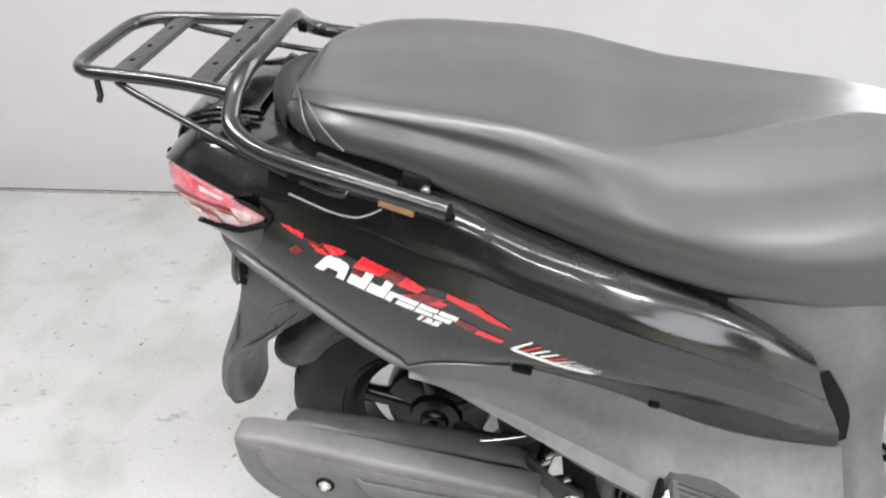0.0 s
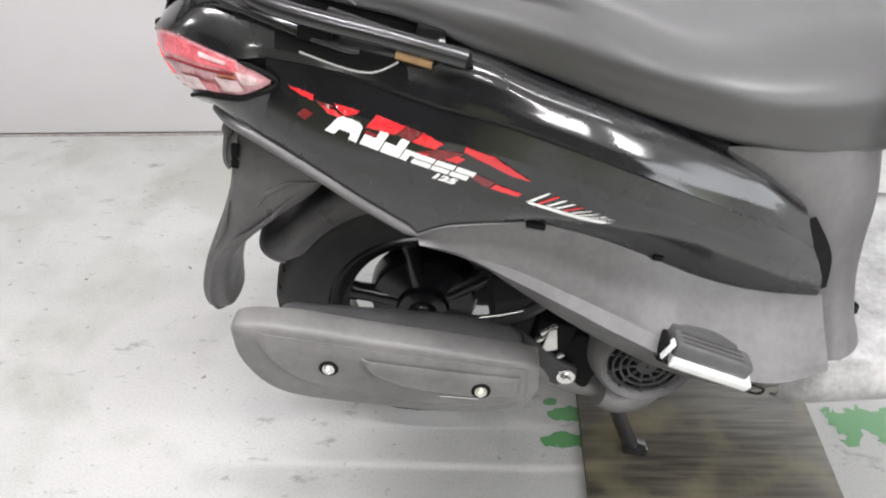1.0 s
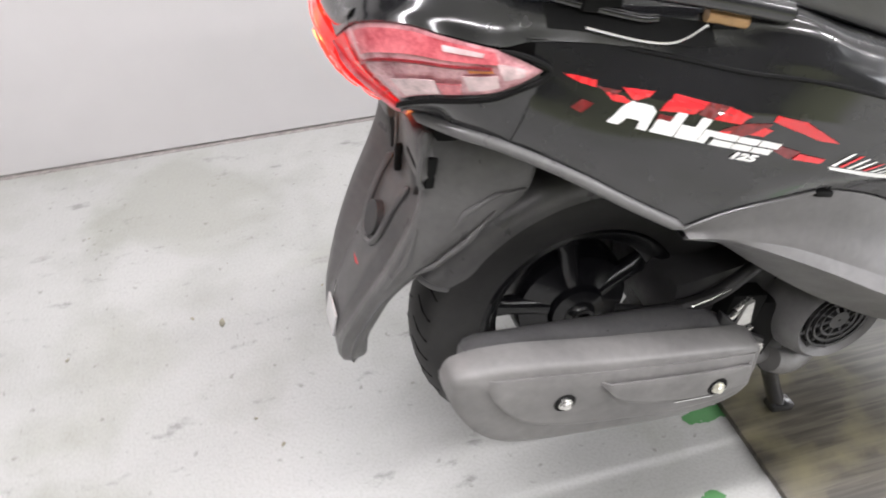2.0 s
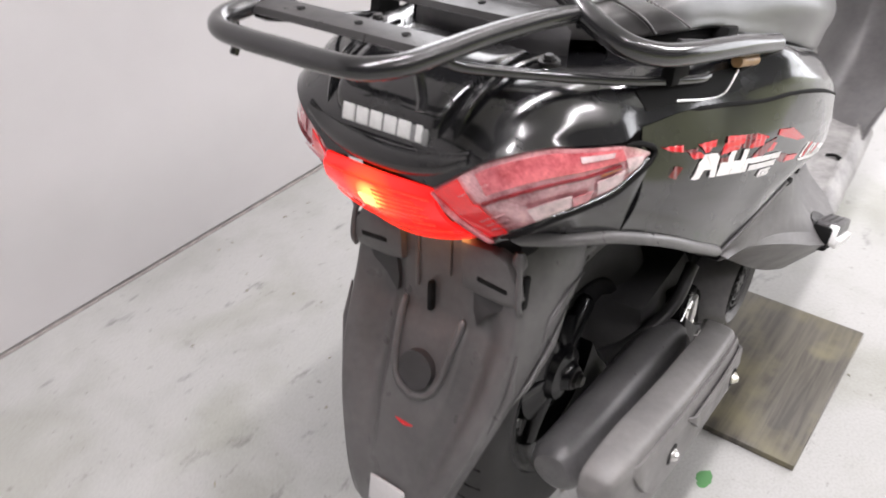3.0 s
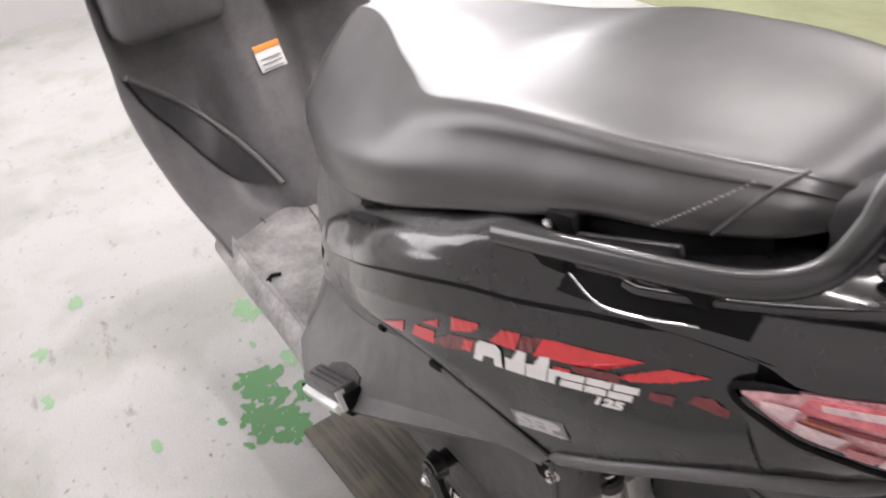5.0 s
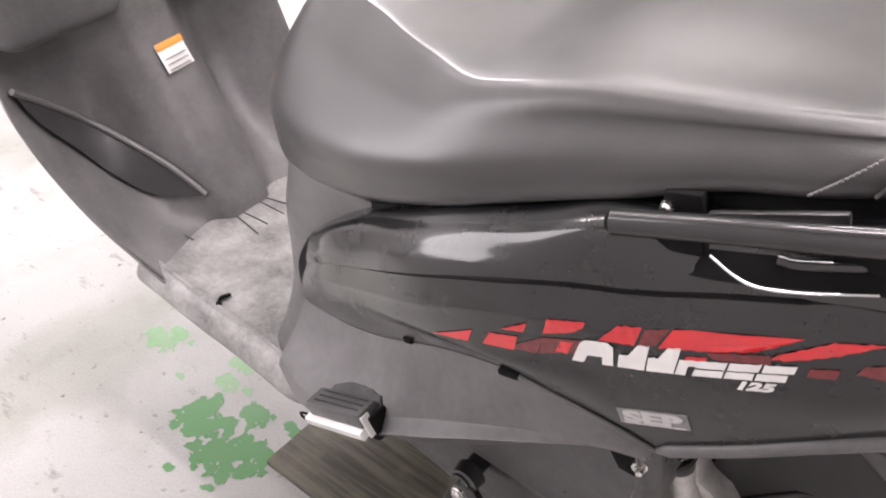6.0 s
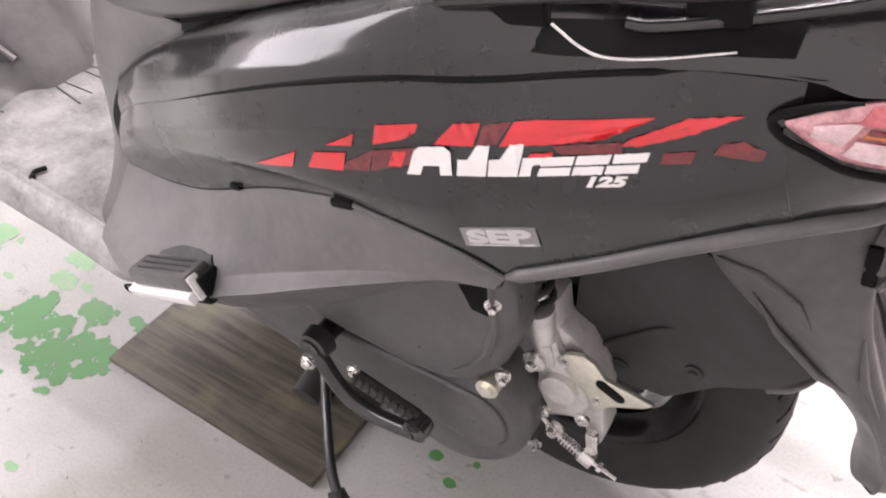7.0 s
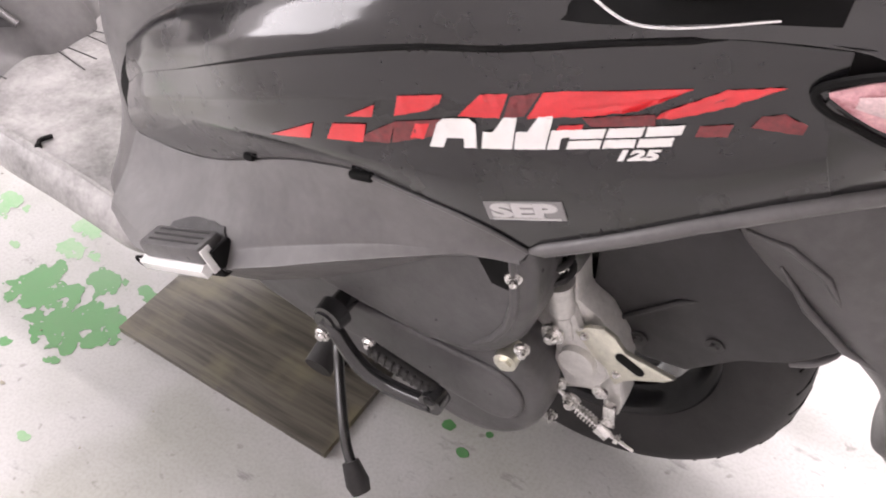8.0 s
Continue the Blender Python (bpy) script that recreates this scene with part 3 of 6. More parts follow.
# lower side panels of grained plastic
LOWER_ROWS = [
    [(0.020, 0.198, 0.507), (0.060, 0.212, 0.528), (0.140, 0.221, 0.540), (0.190, 0.216, 0.526), (0.250, 0.205, 0.497), (0.360, 0.183, 0.432), (0.440, 0.169, 0.401), (0.516, 0.157, 0.386)],
    [(0.022, 0.200, 0.503), (0.065, 0.212, 0.510), (0.140, 0.219, 0.509), (0.195, 0.218, 0.490), (0.255, 0.214, 0.458), (0.360, 0.207, 0.398), (0.440, 0.198, 0.368), (0.520, 0.180, 0.352)],
    [(0.023, 0.201, 0.500), (0.070, 0.209, 0.494), (0.133, 0.217, 0.476), (0.195, 0.223, 0.447), (0.255, 0.228, 0.416), (0.342, 0.238, 0.372), (0.440, 0.232, 0.336), (0.522, 0.204, 0.322)],
    [(0.024, 0.204, 0.497), (0.072, 0.214, 0.486), (0.130, 0.228, 0.462), (0.195, 0.239, 0.429), (0.255, 0.247, 0.396), (0.340, 0.257, 0.356), (0.440, 0.248, 0.321), (0.522, 0.214, 0.309)],
    [(0.024, 0.202, 0.493), (0.074, 0.210, 0.477), (0.130, 0.222, 0.447), (0.195, 0.232, 0.409), (0.255, 0.240, 0.373), (0.335, 0.248, 0.333), (0.440, 0.240, 0.299), (0.522, 0.210, 0.291)],
    [(0.026, 0.175, 0.490), (0.076, 0.180, 0.472), (0.130, 0.188, 0.440), (0.195, 0.196, 0.402), (0.255, 0.204, 0.366), (0.335, 0.210, 0.326), (0.440, 0.205, 0.292), (0.522, 0.180, 0.288)],
]


LOWER = [np.array(r) for r in LOWER_ROWS]
LOWER[3] = LOWER[3] + np.array((0, 0.002, 0.0045))
LOWER[2] = LOWER[2] + np.array((0, 0.007, 0.0))
LOWER[4] = LOWER[4] + np.array([(0, -0.002, min(0.013, 0.004 * k)) for k in range(8)])
LOWER[5] = LOWER[5] - np.array([(0, 0, min(0.024, 0.008 * k)) for k in range(8)])


def between(a, b, k):
    return LOWER[a] * (1 - k) + LOWER[b] * k


LOWER_SHARP = [LOWER[0], LOWER[1], between(1, 2, 0.86), LOWER[2], between(2, 3, 0.16), between(2, 3, 0.84), LOWER[3], between(3, 4, 0.2), between(3, 4, 0.86), LOWER[4], between(4, 5, 0.12), LOWER[5]]


def lower_panel(s):
    bm = bmesh.new()
    outer = net(np.array(LOWER_SHARP).transpose(1, 0, 2), 49, 67)
    inner = outer[:, ::-1] - np.array((0, 0.003, 0))
    add_net(bm, flip(np.concatenate((outer, inner), axis=1), s), True, True)
    ob = part("lower_side_panel", bm, PLASTIC, scooter, "grained grey plastic lower side panel")
    for cx, cz, w in ((0.152, 0.536, 0.022), (0.295, 0.476, 0.012)):
        bm = bmesh.new()
        add_box(bm, (cx, s * (skin(cx, cz) - 0.002), cz), (w, 0.008, 0.007), (0, 14, 0), 0.002)
        part("panel_clip", bm, BLACK, ob)
    return ob


panel = dict(zip((1, -1), mirrored(lower_panel)))


PANEL_NET = net(np.array(LOWER_SHARP).transpose(1, 0, 2), 49, 67).reshape(-1, 3)


def panel_side(x, z):
    """How far out the lower side panel stands at a height along the side."""
    d = (PANEL_NET[:, 0] - x) ** 2 + (PANEL_NET[:, 2] - z) ** 2
    near = np.argsort(d)[:4]
    w = 1 / (d[near] + 1e-6)
    return float((PANEL_NET[near, 1] * w).sum() / w.sum())


# passenger steps, folded against the panels
def step(s):
    a, b = np.array((0.308, s * 0.262, 0.384)), np.array((0.412, s * 0.264, 0.340))
    ang = math.degrees(math.atan2(a[2] - b[2], b[0] - a[0]))
    c = (a + b) / 2
    bm = bmesh.new()
    add_box(bm, (c[0] + 0.001, c[1] - s * 0.013, c[2] + 0.0115), (0.100, 0.030, 0.020), (0, ang, 0), 0.004)
    ob = part("passenger_step", bm, CASE, scooter, "folded passenger footrest with a bright edge")
    bm = bmesh.new()
    for k in range(3):
        add_box(bm, (c[0] + 0.002, c[1] - s * (0.006 + 0.008 * k), c[2] + 0.0215), (0.080, 0.0022, 0.002), (0, ang, 0), 0)
    part("step_rib", bm, DARKPLASTIC, ob, "moulded grip ribs on the step")
    # recess behind the step: its shade is a dark sheet laid on the panel
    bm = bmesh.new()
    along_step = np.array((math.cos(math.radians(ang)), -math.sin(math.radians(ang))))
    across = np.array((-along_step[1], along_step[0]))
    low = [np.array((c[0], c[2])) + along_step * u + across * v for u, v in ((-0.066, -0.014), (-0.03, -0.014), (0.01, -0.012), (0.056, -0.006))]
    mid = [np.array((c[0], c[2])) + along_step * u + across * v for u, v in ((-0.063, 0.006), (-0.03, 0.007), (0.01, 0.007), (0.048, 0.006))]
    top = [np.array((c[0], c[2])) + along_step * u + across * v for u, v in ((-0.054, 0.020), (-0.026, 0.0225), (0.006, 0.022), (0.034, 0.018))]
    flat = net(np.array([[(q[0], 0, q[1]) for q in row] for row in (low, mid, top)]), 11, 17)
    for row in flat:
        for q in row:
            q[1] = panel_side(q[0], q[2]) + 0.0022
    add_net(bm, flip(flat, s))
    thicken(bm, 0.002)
    part("step_recess_shade", bm, DARKPLASTIC, ob, "dark recess behind the folded step")
    # black block in place of the shade at the hinge
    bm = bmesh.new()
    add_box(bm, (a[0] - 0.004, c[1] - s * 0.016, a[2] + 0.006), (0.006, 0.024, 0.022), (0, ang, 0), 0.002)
    part("hinge_shade", bm, BLACK, ob)
    bm = bmesh.new()
    add_box(bm, (a[0] - 0.001, c[1] - s * 0.003, a[2] + 0.008), (0.0028, 0.012, 0.026), (0, ang + 8, 0), 0.001)
    part("step_plate_end", bm, WHITESTEP, ob, "upturned end of the bright step edge")
    bm = bmesh.new()
    add_box(bm, (c[0], c[1] - s * 0.004, c[2] - 0.004), (0.104, 0.022, 0.0130), (s * -14, ang, 0), 0.002)
    part("step_plate", bm, WHITESTEP, ob, "worn bright metal step edge")
    bm = bmesh.new()
    add_box(bm, (c[0] - 0.004, c[1] - s * 0.022, c[2] - 0.012), (0.126, 0.034, 0.012), (0, ang, 0), 0.004)
    part("step_bracket", bm, BLACK, ob)
    bm = bmesh.new()
    add_tube(bm, [(b[0] - 0.004, c[1] - s * 0.004, b[2] - 0.004), (b[0] + 0.016, c[1] - s * 0.002, b[2] - 0.012), (b[0] + 0.010, c[1] - s * 0.004, b[2] - 0.022), (b[0] - 0.020, c[1] - s * 0.008, b[2] - 0.012)], 0.0016, 6, samples=16)
    part("step_spring", bm, BLACK, ob, "thin wire spring at the step's hinge")
    return ob


mirrored(step)
bm = bmesh.new()
add_tube(bm, [(0.008, -0.184, 0.7185), (0.044, -0.189, 0.7095)], 0.0055, 12)
part("bar_spacer", bm, SPACER, scooter, "tan plastic spacer beside the grab bar")

# seat
SEAT = [  # x, middle z, crease y z, bulge y z, bottom y z
    (-0.118, 0.778, 0.055, 0.775, 0.078, 0.768, 0.074, 0.757),
    (-0.095, 0.793, 0.085, 0.790, 0.114, 0.776, 0.108, 0.756),
    (-0.045, 0.798, 0.116, 0.796, 0.148, 0.776, 0.141, 0.753),
    (0.020, 0.796, 0.132, 0.793, 0.161, 0.765, 0.152, 0.740),
    (0.080, 0.792, 0.138, 0.787, 0.171, 0.750, 0.162, 0.716),
    (0.140, 0.786, 0.143, 0.780, 0.179, 0.735, 0.170, 0.695),
    (0.190, 0.777, 0.147, 0.770, 0.184, 0.720, 0.176, 0.676),
    (0.245, 0.761, 0.144, 0.757, 0.189, 0.703, 0.180, 0.654),
    (0.300, 0.757, 0.119, 0.752, 0.189, 0.688, 0.177, 0.633),
    (0.360, 0.757, 0.094, 0.752, 0.183, 0.670, 0.168, 0.609),
    (0.420, 0.758, 0.066, 0.753, 0.169, 0.658, 0.155, 0.591),
    (0.480, 0.757, 0.045, 0.752, 0.149, 0.652, 0.142, 0.578),
    (0.540, 0.743, 0.036, 0.738, 0.124, 0.646, 0.120, 0.567),
    (0.585, 0.712, 0.030, 0.702, 0.092, 0.636, 0.090, 0.571),
    (0.612, 0.655, 0.022, 0.650, 0.048, 0.625, 0.048, 0.588),
]
rows = []
for x, zm, cy, cz, by, bz, oy, oz in SEAT:
    w = min(1.0, max(0.0, (x - 0.06) / 0.20))
    w = w * w * (3 - 2 * w)
    k = 0.46 + 0.16 * w
    by = by * w + (0.42 * cy + 0.58 * oy + 0.006) * (1 - w)
    up = [(x, cy * 0.55, zm * 0.7 + cz * 0.3), (x, cy * 0.90, cz + 0.0030), (x, cy * 0.985, cz + 0.0004), *[(x, cy + (by - cy) * k * e + 0.0035, cz + (bz - cz) * 0.5 * e - d) for e, d in ((0.20, 0.0015), (0.50, 0.0010))], (x, by * k + cy * (1 - k), cz * 0.5 + bz * 0.5), (x, by, bz), (x, by * 0.5 + oy * 0.5 + 0.003, bz * 0.45 + oz * 0.55), (x, oy, oz), (x, oy * 0.75, oz + 0.006)]
    rows.append([(x, 0, zm)] + up + [(x, 0, oz + 0.006)] + [(a, -b, c) for a, b, c in reversed(up)])
bm = bmesh.new()
add_net(bm, net(rows, 90, 132, True), True, True)
seat = part("seat", bm, VINYL, scooter, "dual seat in dark grey vinyl with stitched seams", 60)
# stitched seam across each flank of the pillion part
for s in (1, -1):
    bm = bmesh.new()
    for k in range(20):
        u = k / 19
        x, z = -0.034 - 0.044 * u, 0.757 + 0.036 * u
        y = 0.1515 - 0.038 * u + 0.006 * math.sin(u * math.pi)
        add_box(bm, (x, s * y, z), (0.0030, 0.0018, 0.0012), (0, 40, 0), 0)
    part("seam", bm, STITCH, seat, "light stitching")
for s in (1, -1):
    bm = bmesh.new()
    add_tube(bm, [(-0.098, s * 0.084, 0.7975), (-0.088, s * 0.104, 0.788), (-0.078, s * 0.127, 0.773), (-0.068, s * 0.135, 0.758)], 0.0016, 8, samples=16)
    part("piping", bm, VINYL, seat)
# moulded pad that closes the tail behind the seat
rows = []
for y in np.linspace(-0.082, 0.082, 11):
    q = (y / 0.082) ** 2
    rows.append([(-0.150 + 0.030 * q, y, 0.748 - 0.006 * q), (-0.153 + 0.034 * q, y, 0.766 - 0.010 * q), (-0.143 + 0.034 * q, y * 0.98, 0.784 - 0.014 * q), (-0.126 + 0.030 * q, y * 0.95, 0.786 - 0.014 * q), (-0.116 + 0.026 * q, y * 0.93, 0.778 - 0.014 * q)])
bm = bmesh.new()
add_net(bm, net(rows, 31, 17))
thicken(bm, 0.003)
part("tail_pad", bm, DARKPLASTIC, scooter, "rounded dark pad behind the seat")
# seat base and the black gap under the seat
rows = []
for x, zm, cy, cz, by, bz, oy, oz in SEAT[1:10]:
    half = [(x, oy * 0.985, oz + 0.004), (x, oy * 0.97, oz - 0.007), (x, oy * 0.90, oz - 0.022)]
    rows.append(half + [(x, 0, oz - 0.03)] + [(a, -b, c) for a, b, c in reversed(half)])
bm = bmesh.new()
add_net(bm, net(rows, 48, 19))
thicken(bm, 0.002)
part("seat_base", bm, BLACK, scooter, "black seat base edge")
for s in (1, -1):
    bm = bmesh.new()
    add_box(bm, (0.040, s * 0.158, 0.722), (0.030, 0.016, 0.030), (0, 14, 0), 0.003)
    part("seat_bumper", bm, BLACK, scooter)
    bm = bmesh.new()
    add_box(bm, (-0.020, s * 0.160, 0.7385), (0.088, 0.006, 0.009), (0, 17, s * 8), 0.002)
    part("seat_lock_plate", bm, SLAT, scooter, "grey steel plate under the seat edge")
    bolt("bumper_bolt", (0.052, s * 0.166, 0.722), (0, s, 0), 0.0055, 0.006, STEEL, scooter)


# lamp cluster
LENS_UP = [(-0.126, 0.1675, 0.682), (-0.156, 0.1615, 0.6985), (-0.180, 0.152, 0.705), (-0.203, 0.1415, 0.711), (-0.231, 0.128, 0.7185), (-0.262, 0.096, 0.711), (-0.2775, 0.057, 0.683)]
LENS_LOW = [(-0.1275, 0.1670, 0.679), (-0.144, 0.1625, 0.6695), (-0.164, 0.1545, 0.6605), (-0.190, 0.1415, 0.656), (-0.211, 0.132, 0.655), (-0.233, 0.112, 0.645), (-0.226, 0.0745, 0.6175)]
LENS_MID = [(-0.1270, 0.1680, 0.6805), (-0.151, 0.1655, 0.684), (-0.175, 0.1575, 0.684), (-0.202, 0.147, 0.685), (-0.229, 0.134, 0.687), (-0.256, 0.107, 0.679), (-0.2615, 0.069, 0.655)]


def wing_lens(s):
    whole = net(np.array([LENS_UP, LENS_MID, LENS_LOW]).transpose(1, 0, 2), 41, 21)
    bm = bmesh.new()
    add_net(bm, flip(whole, s))
    thicken(bm, 0.004)
    ob = part("tail_lamp_wing", bm, LENSPINK, scooter, "glossy red and pale pink tail lamp lens")
    bm = bmesh.new()
    top = whole[9:36, 1:8].copy()
    top[..., 1] += 0.0014
    top[..., 0] -= 0.0008
    add_net(bm, flip(top, s))
    thicken(bm, 0.001)
    part("red_lens_band", bm, LENSRED, ob, "deep red upper band of the lens")
    bm = bmesh.new()
    low = whole[37:, 0:21].copy()
    low[0, 9:] = 0.6 * whole[36, 9:] + 0.4 * whole[37, 9:]
    low[..., 1] += 0.0020
    low[..., 0] -= 0.0020
    add_net(bm, flip(low, s))
    thicken(bm, 0.001)
    part("lit_lens_end", bm, LITSIDE, ob, "red end of the lens lit by the brake lamp")
    bm = bmesh.new()
    for j in (4, 13, 15, 17):
        add_tube(bm, flip(whole[34:39, j] + np.array((-0.0032, 0.0030, 0)), s), 0.0004, 5)
    part("lens_facet", bm, LENSPINK, ob, "fine pale ribs in the lens")
    for i0, i1, j0, j1, mat in ((3, 9, 6, 15, LENSCLEAR), (10, 17, 12, 18, LENSCLEAR), (23, 31, 14, 19, LENSCLEAR), (11, 20, 2, 4, LENSCLEAR), (18, 23, 15, 19, LENSRED)):
        facet = whole[i0:i1 + 1, j0:j1 + 1].copy()
        slant = np.linspace(0, 1, facet.shape[1])
        for k in range(len(facet) - 1):
            facet[k] = facet[k] * (1 - 0.8 * slant[:, None]) + facet[k + 1] * 0.8 * slant[:, None]
        facet += np.array((-0.0022, 0.0022, 0))
        bm = bmesh.new()
        add_net(bm, flip(facet, s))
        thicken(bm, 0.0006)
        part("lens_prism", bm, mat, ob, "moulded prism in the lens")
    bm = bmesh.new()
    add_tube(bm, flip(whole[11:37, 9] + np.array((-0.0008, 0.0012, 0)), s), 0.0017, 8)
    part("lens_rib", bm, DARKRED, ob)
    bm = bmesh.new()
    amb = whole[11:17, 9:12].copy()
    amb[..., 1] += 0.0008
    amb[..., 0] -= 0.0005
    add_net(bm, flip(amb, s))
    thicken(bm, 0.0008)
    part("indicator_bulb", bm, AMBER, ob, "amber indicator behind the lens")
    # dark surround below the lens
    up = [(x, y - 0.0005, z - 0.0005) for x, y, z in LENS_LOW]
    lip = [(x * 1.0, y + 0.003, z - 0.007) for x, y, z in LENS_LOW]
    foot = [(-0.150, 0.157, 0.6075), (-0.158, 0.152, 0.6095), (-0.170, 0.144, 0.6125), (-0.188, 0.130, 0.6165), (-0.200, 0.113, 0.6195), (-0.211, 0.096, 0.6195), (-0.221, 0.076, 0.6150)]
    lip[0] = (-0.128, 0.169, 0.672)
    mid = [tuple((np.array(a) * 0.5 + np.array(b) * 0.5) + np.array((0, 0.002, 0))) for a, b in zip(lip, foot)]
    bm = bmesh.new()
    add_net(bm, flip(net(np.array([up, lip, mid, foot]).transpose(1, 0, 2), 31, 19), s))
    thicken(bm, 0.0025)
    part("lamp_surround", bm, GLOSS, scooter, "glossy black surround below the tail lamp")
    bm = bmesh.new()
    hull = np.array([[(x + 0.004, y - 0.006, z + 0.010) for x, y, z in LENS_UP], [(x + 0.012, y - 0.012, z) for x, y, z in LENS_MID], [(x + 0.006, y - 0.004, z - 0.006) for x, y, z in LENS_LOW]])
    hull[0, 0], hull[1, 0], hull[2, 0] = (-0.116, 0.162, 0.705), (-0.114, 0.164, 0.682), (-0.120, 0.165, 0.665)
    add_net(bm, flip(net(hull.transpose(1, 0, 2), 25, 9), s))
    thicken(bm, 0.002)
    part("lamp_housing", bm, BLACK, scooter, "black housing behind the tail lamp")
    bm = bmesh.new()
    rim = [(-0.160, 0.1610, 0.7015), (-0.138, 0.1670, 0.6945), (-0.1205, 0.1690, 0.683), (-0.126, 0.1690, 0.6735)] + [(x - 0.001, y + 0.001, z - 0.005) for x, y, z in LENS_LOW[1:6]] + [(-0.231, 0.090, 0.6245)]
    add_tube(bm, flip(rim, s), [0.001, 0.0015] + [0.0026] * 36 + [0.0015, 0.001], 8, samples=40)
    part("lens_seal", bm, BLACK, scooter, "black seal round the lens")
    return ob


mirrored(wing_lens)
rows = []
for k in range(9):
    y = -0.073 + 0.146 * k / 8
    q = 1 - (y / 0.073) ** 2
    yt = y * 0.78
    rows.append([(-0.2775 - 0.004 * q, yt, 0.684 + 0.001 * q), (-0.280 - 0.006 * q, y * 0.84, 0.670), (-0.265 - 0.008 * q, y * 0.93, 0.644 - 0.006 * q), (-0.226 - 0.010 * q, y, 0.617 - 0.017 * q), (-0.200 - 0.012 * q, y * 0.97, 0.614 - 0.014 * q)])
lens = net(rows, 33, 25)
bm = bmesh.new()
add_net(bm, lens)
thicken(bm, 0.004)
brake = part("brake_lamp", bm, BRAKE, scooter, "lit bright red brake lamp lens")
bm = bmesh.new()
for j in (4, 6, 7, 8, 9, 10, 13, 16):
    add_tube(bm, lens[(1 if j in (4, 13, 16) else 5):(32 if j in (4, 13, 16) else 17), j] + np.array((-0.0024, 0, -0.0002)), 0.0007, 5)
for j in (7, 9, 11):
    add_tube(bm, lens[3:9, j] + np.array((-0.0024, 0, -0.0002)), 0.0008, 5)
part("lens_rib", bm, RIBRED, brake)
bm = bmesh.new()
add_box(bm, tuple(lens[17, 9] + np.array((-0.0022, 0.003, 0))), (0.0022, 0.0165, 0.0150), (0, -28, 0), 0.0006)
part("bulb_window", bm, BULB, brake, "bright square window before the bulb")
for s in (1, -1):
    bm = bmesh.new()
    add_tube(bm, [(-0.280, s * 0.0575, 0.682), (-0.2665, s * 0.0685, 0.657), (-0.234, s * 0.0765, 0.6205), (-0.221, s * 0.0775, 0.6115)], [0.0016, 0.0018, 0.0022, 0.0032], 8, samples=16)
    part("lens_end_rib", bm, LENSRED, brake, "pale moulded rib between the lenses")
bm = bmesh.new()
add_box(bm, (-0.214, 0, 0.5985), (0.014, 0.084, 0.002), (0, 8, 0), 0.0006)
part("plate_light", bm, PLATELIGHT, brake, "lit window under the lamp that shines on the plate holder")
# rounded lip of the tail cover above the lamp, and the raised middle panel
rows = []
for y in np.linspace(-0.083, 0.083, 13):
    q = (y / 0.083) ** 2
    x0 = 0.010 * q
    z0 = 0.020 * q ** 1.5
    rows.append([(-0.2775 + x0, y, 0.6862 + z0), (-0.2795 + x0, y, 0.6905 + z0), (-0.2790 + x0, y, 0.6990 + z0 * 0.8), (-0.2750 + x0, y, 0.7065 + z0 * 0.6), (-0.2680 + x0 * 0.8, y, 0.7095 + z0 * 0.5), (-0.2620 + x0 * 0.6, y, 0.7090 + z0 * 0.4)])
bm = bmesh.new()
add_net(bm, net(rows, 37, 21))
thicken(bm, 0.002)
part("tail_lip", bm, GLOSS, scooter, "rounded glossy lip above the brake lamp")
rows = []
for x, z, hw in ((-0.2635, 0.7105, 0.050), (-0.2630, 0.7300, 0.053), (-0.252, 0.7430, 0.056), (-0.230, 0.7530, 0.059), (-0.195, 0.7600, 0.061), (-0.155, 0.7570, 0.062)):
    half = [(x + 0.006, hw, z - 0.005), (x - 0.0005, hw * 0.96, z + 0.0005), (x - 0.001, hw * 0.5, z + 0.002)]
    rows.append(half + [(x - 0.001, 0, z + 0.0025)] + [(a, -b, c) for a, b, c in reversed(half)])
bm = bmesh.new()
add_net(bm, net(rows, 31, 31))
thicken(bm, 0.002)
part("tail_panel", bm, GLOSS, scooter, "raised glossy middle panel carrying the badge")
# badge: a silver plate with six plain raised blocks
bm = bmesh.new()
add_box(bm, (-0.2650, 0, 0.7212), (0.003, 0.090, 0.0170), (0, 17, 0), 0.001)
badge = part("badge", bm, BADGEDARK, scooter, "silver maker's badge on the tail cover")
for k in range(6):
    bm = bmesh.new()
    add_box(bm, (-0.2668, 0.0365 - 0.0146 * k, 0.7214), (0.0022, 0.0122 if k < 5 else 0.006, 0.0138), (0, 17, 0), 0.0007)
    part("badge_block", bm, BADGE, badge)
for s in (1, -1):
    bm = bmesh.new()
    add_tube(bm, [(-0.268, s * 0.062, 0.700), (-0.246, s * 0.069, 0.742), (-0.205, s * 0.074, 0.757), (-0.15, s * 0.078, 0.754)], 0.003, 8, samples=16)
    part("tail_cover_rib", bm, GLOSS, scooter)


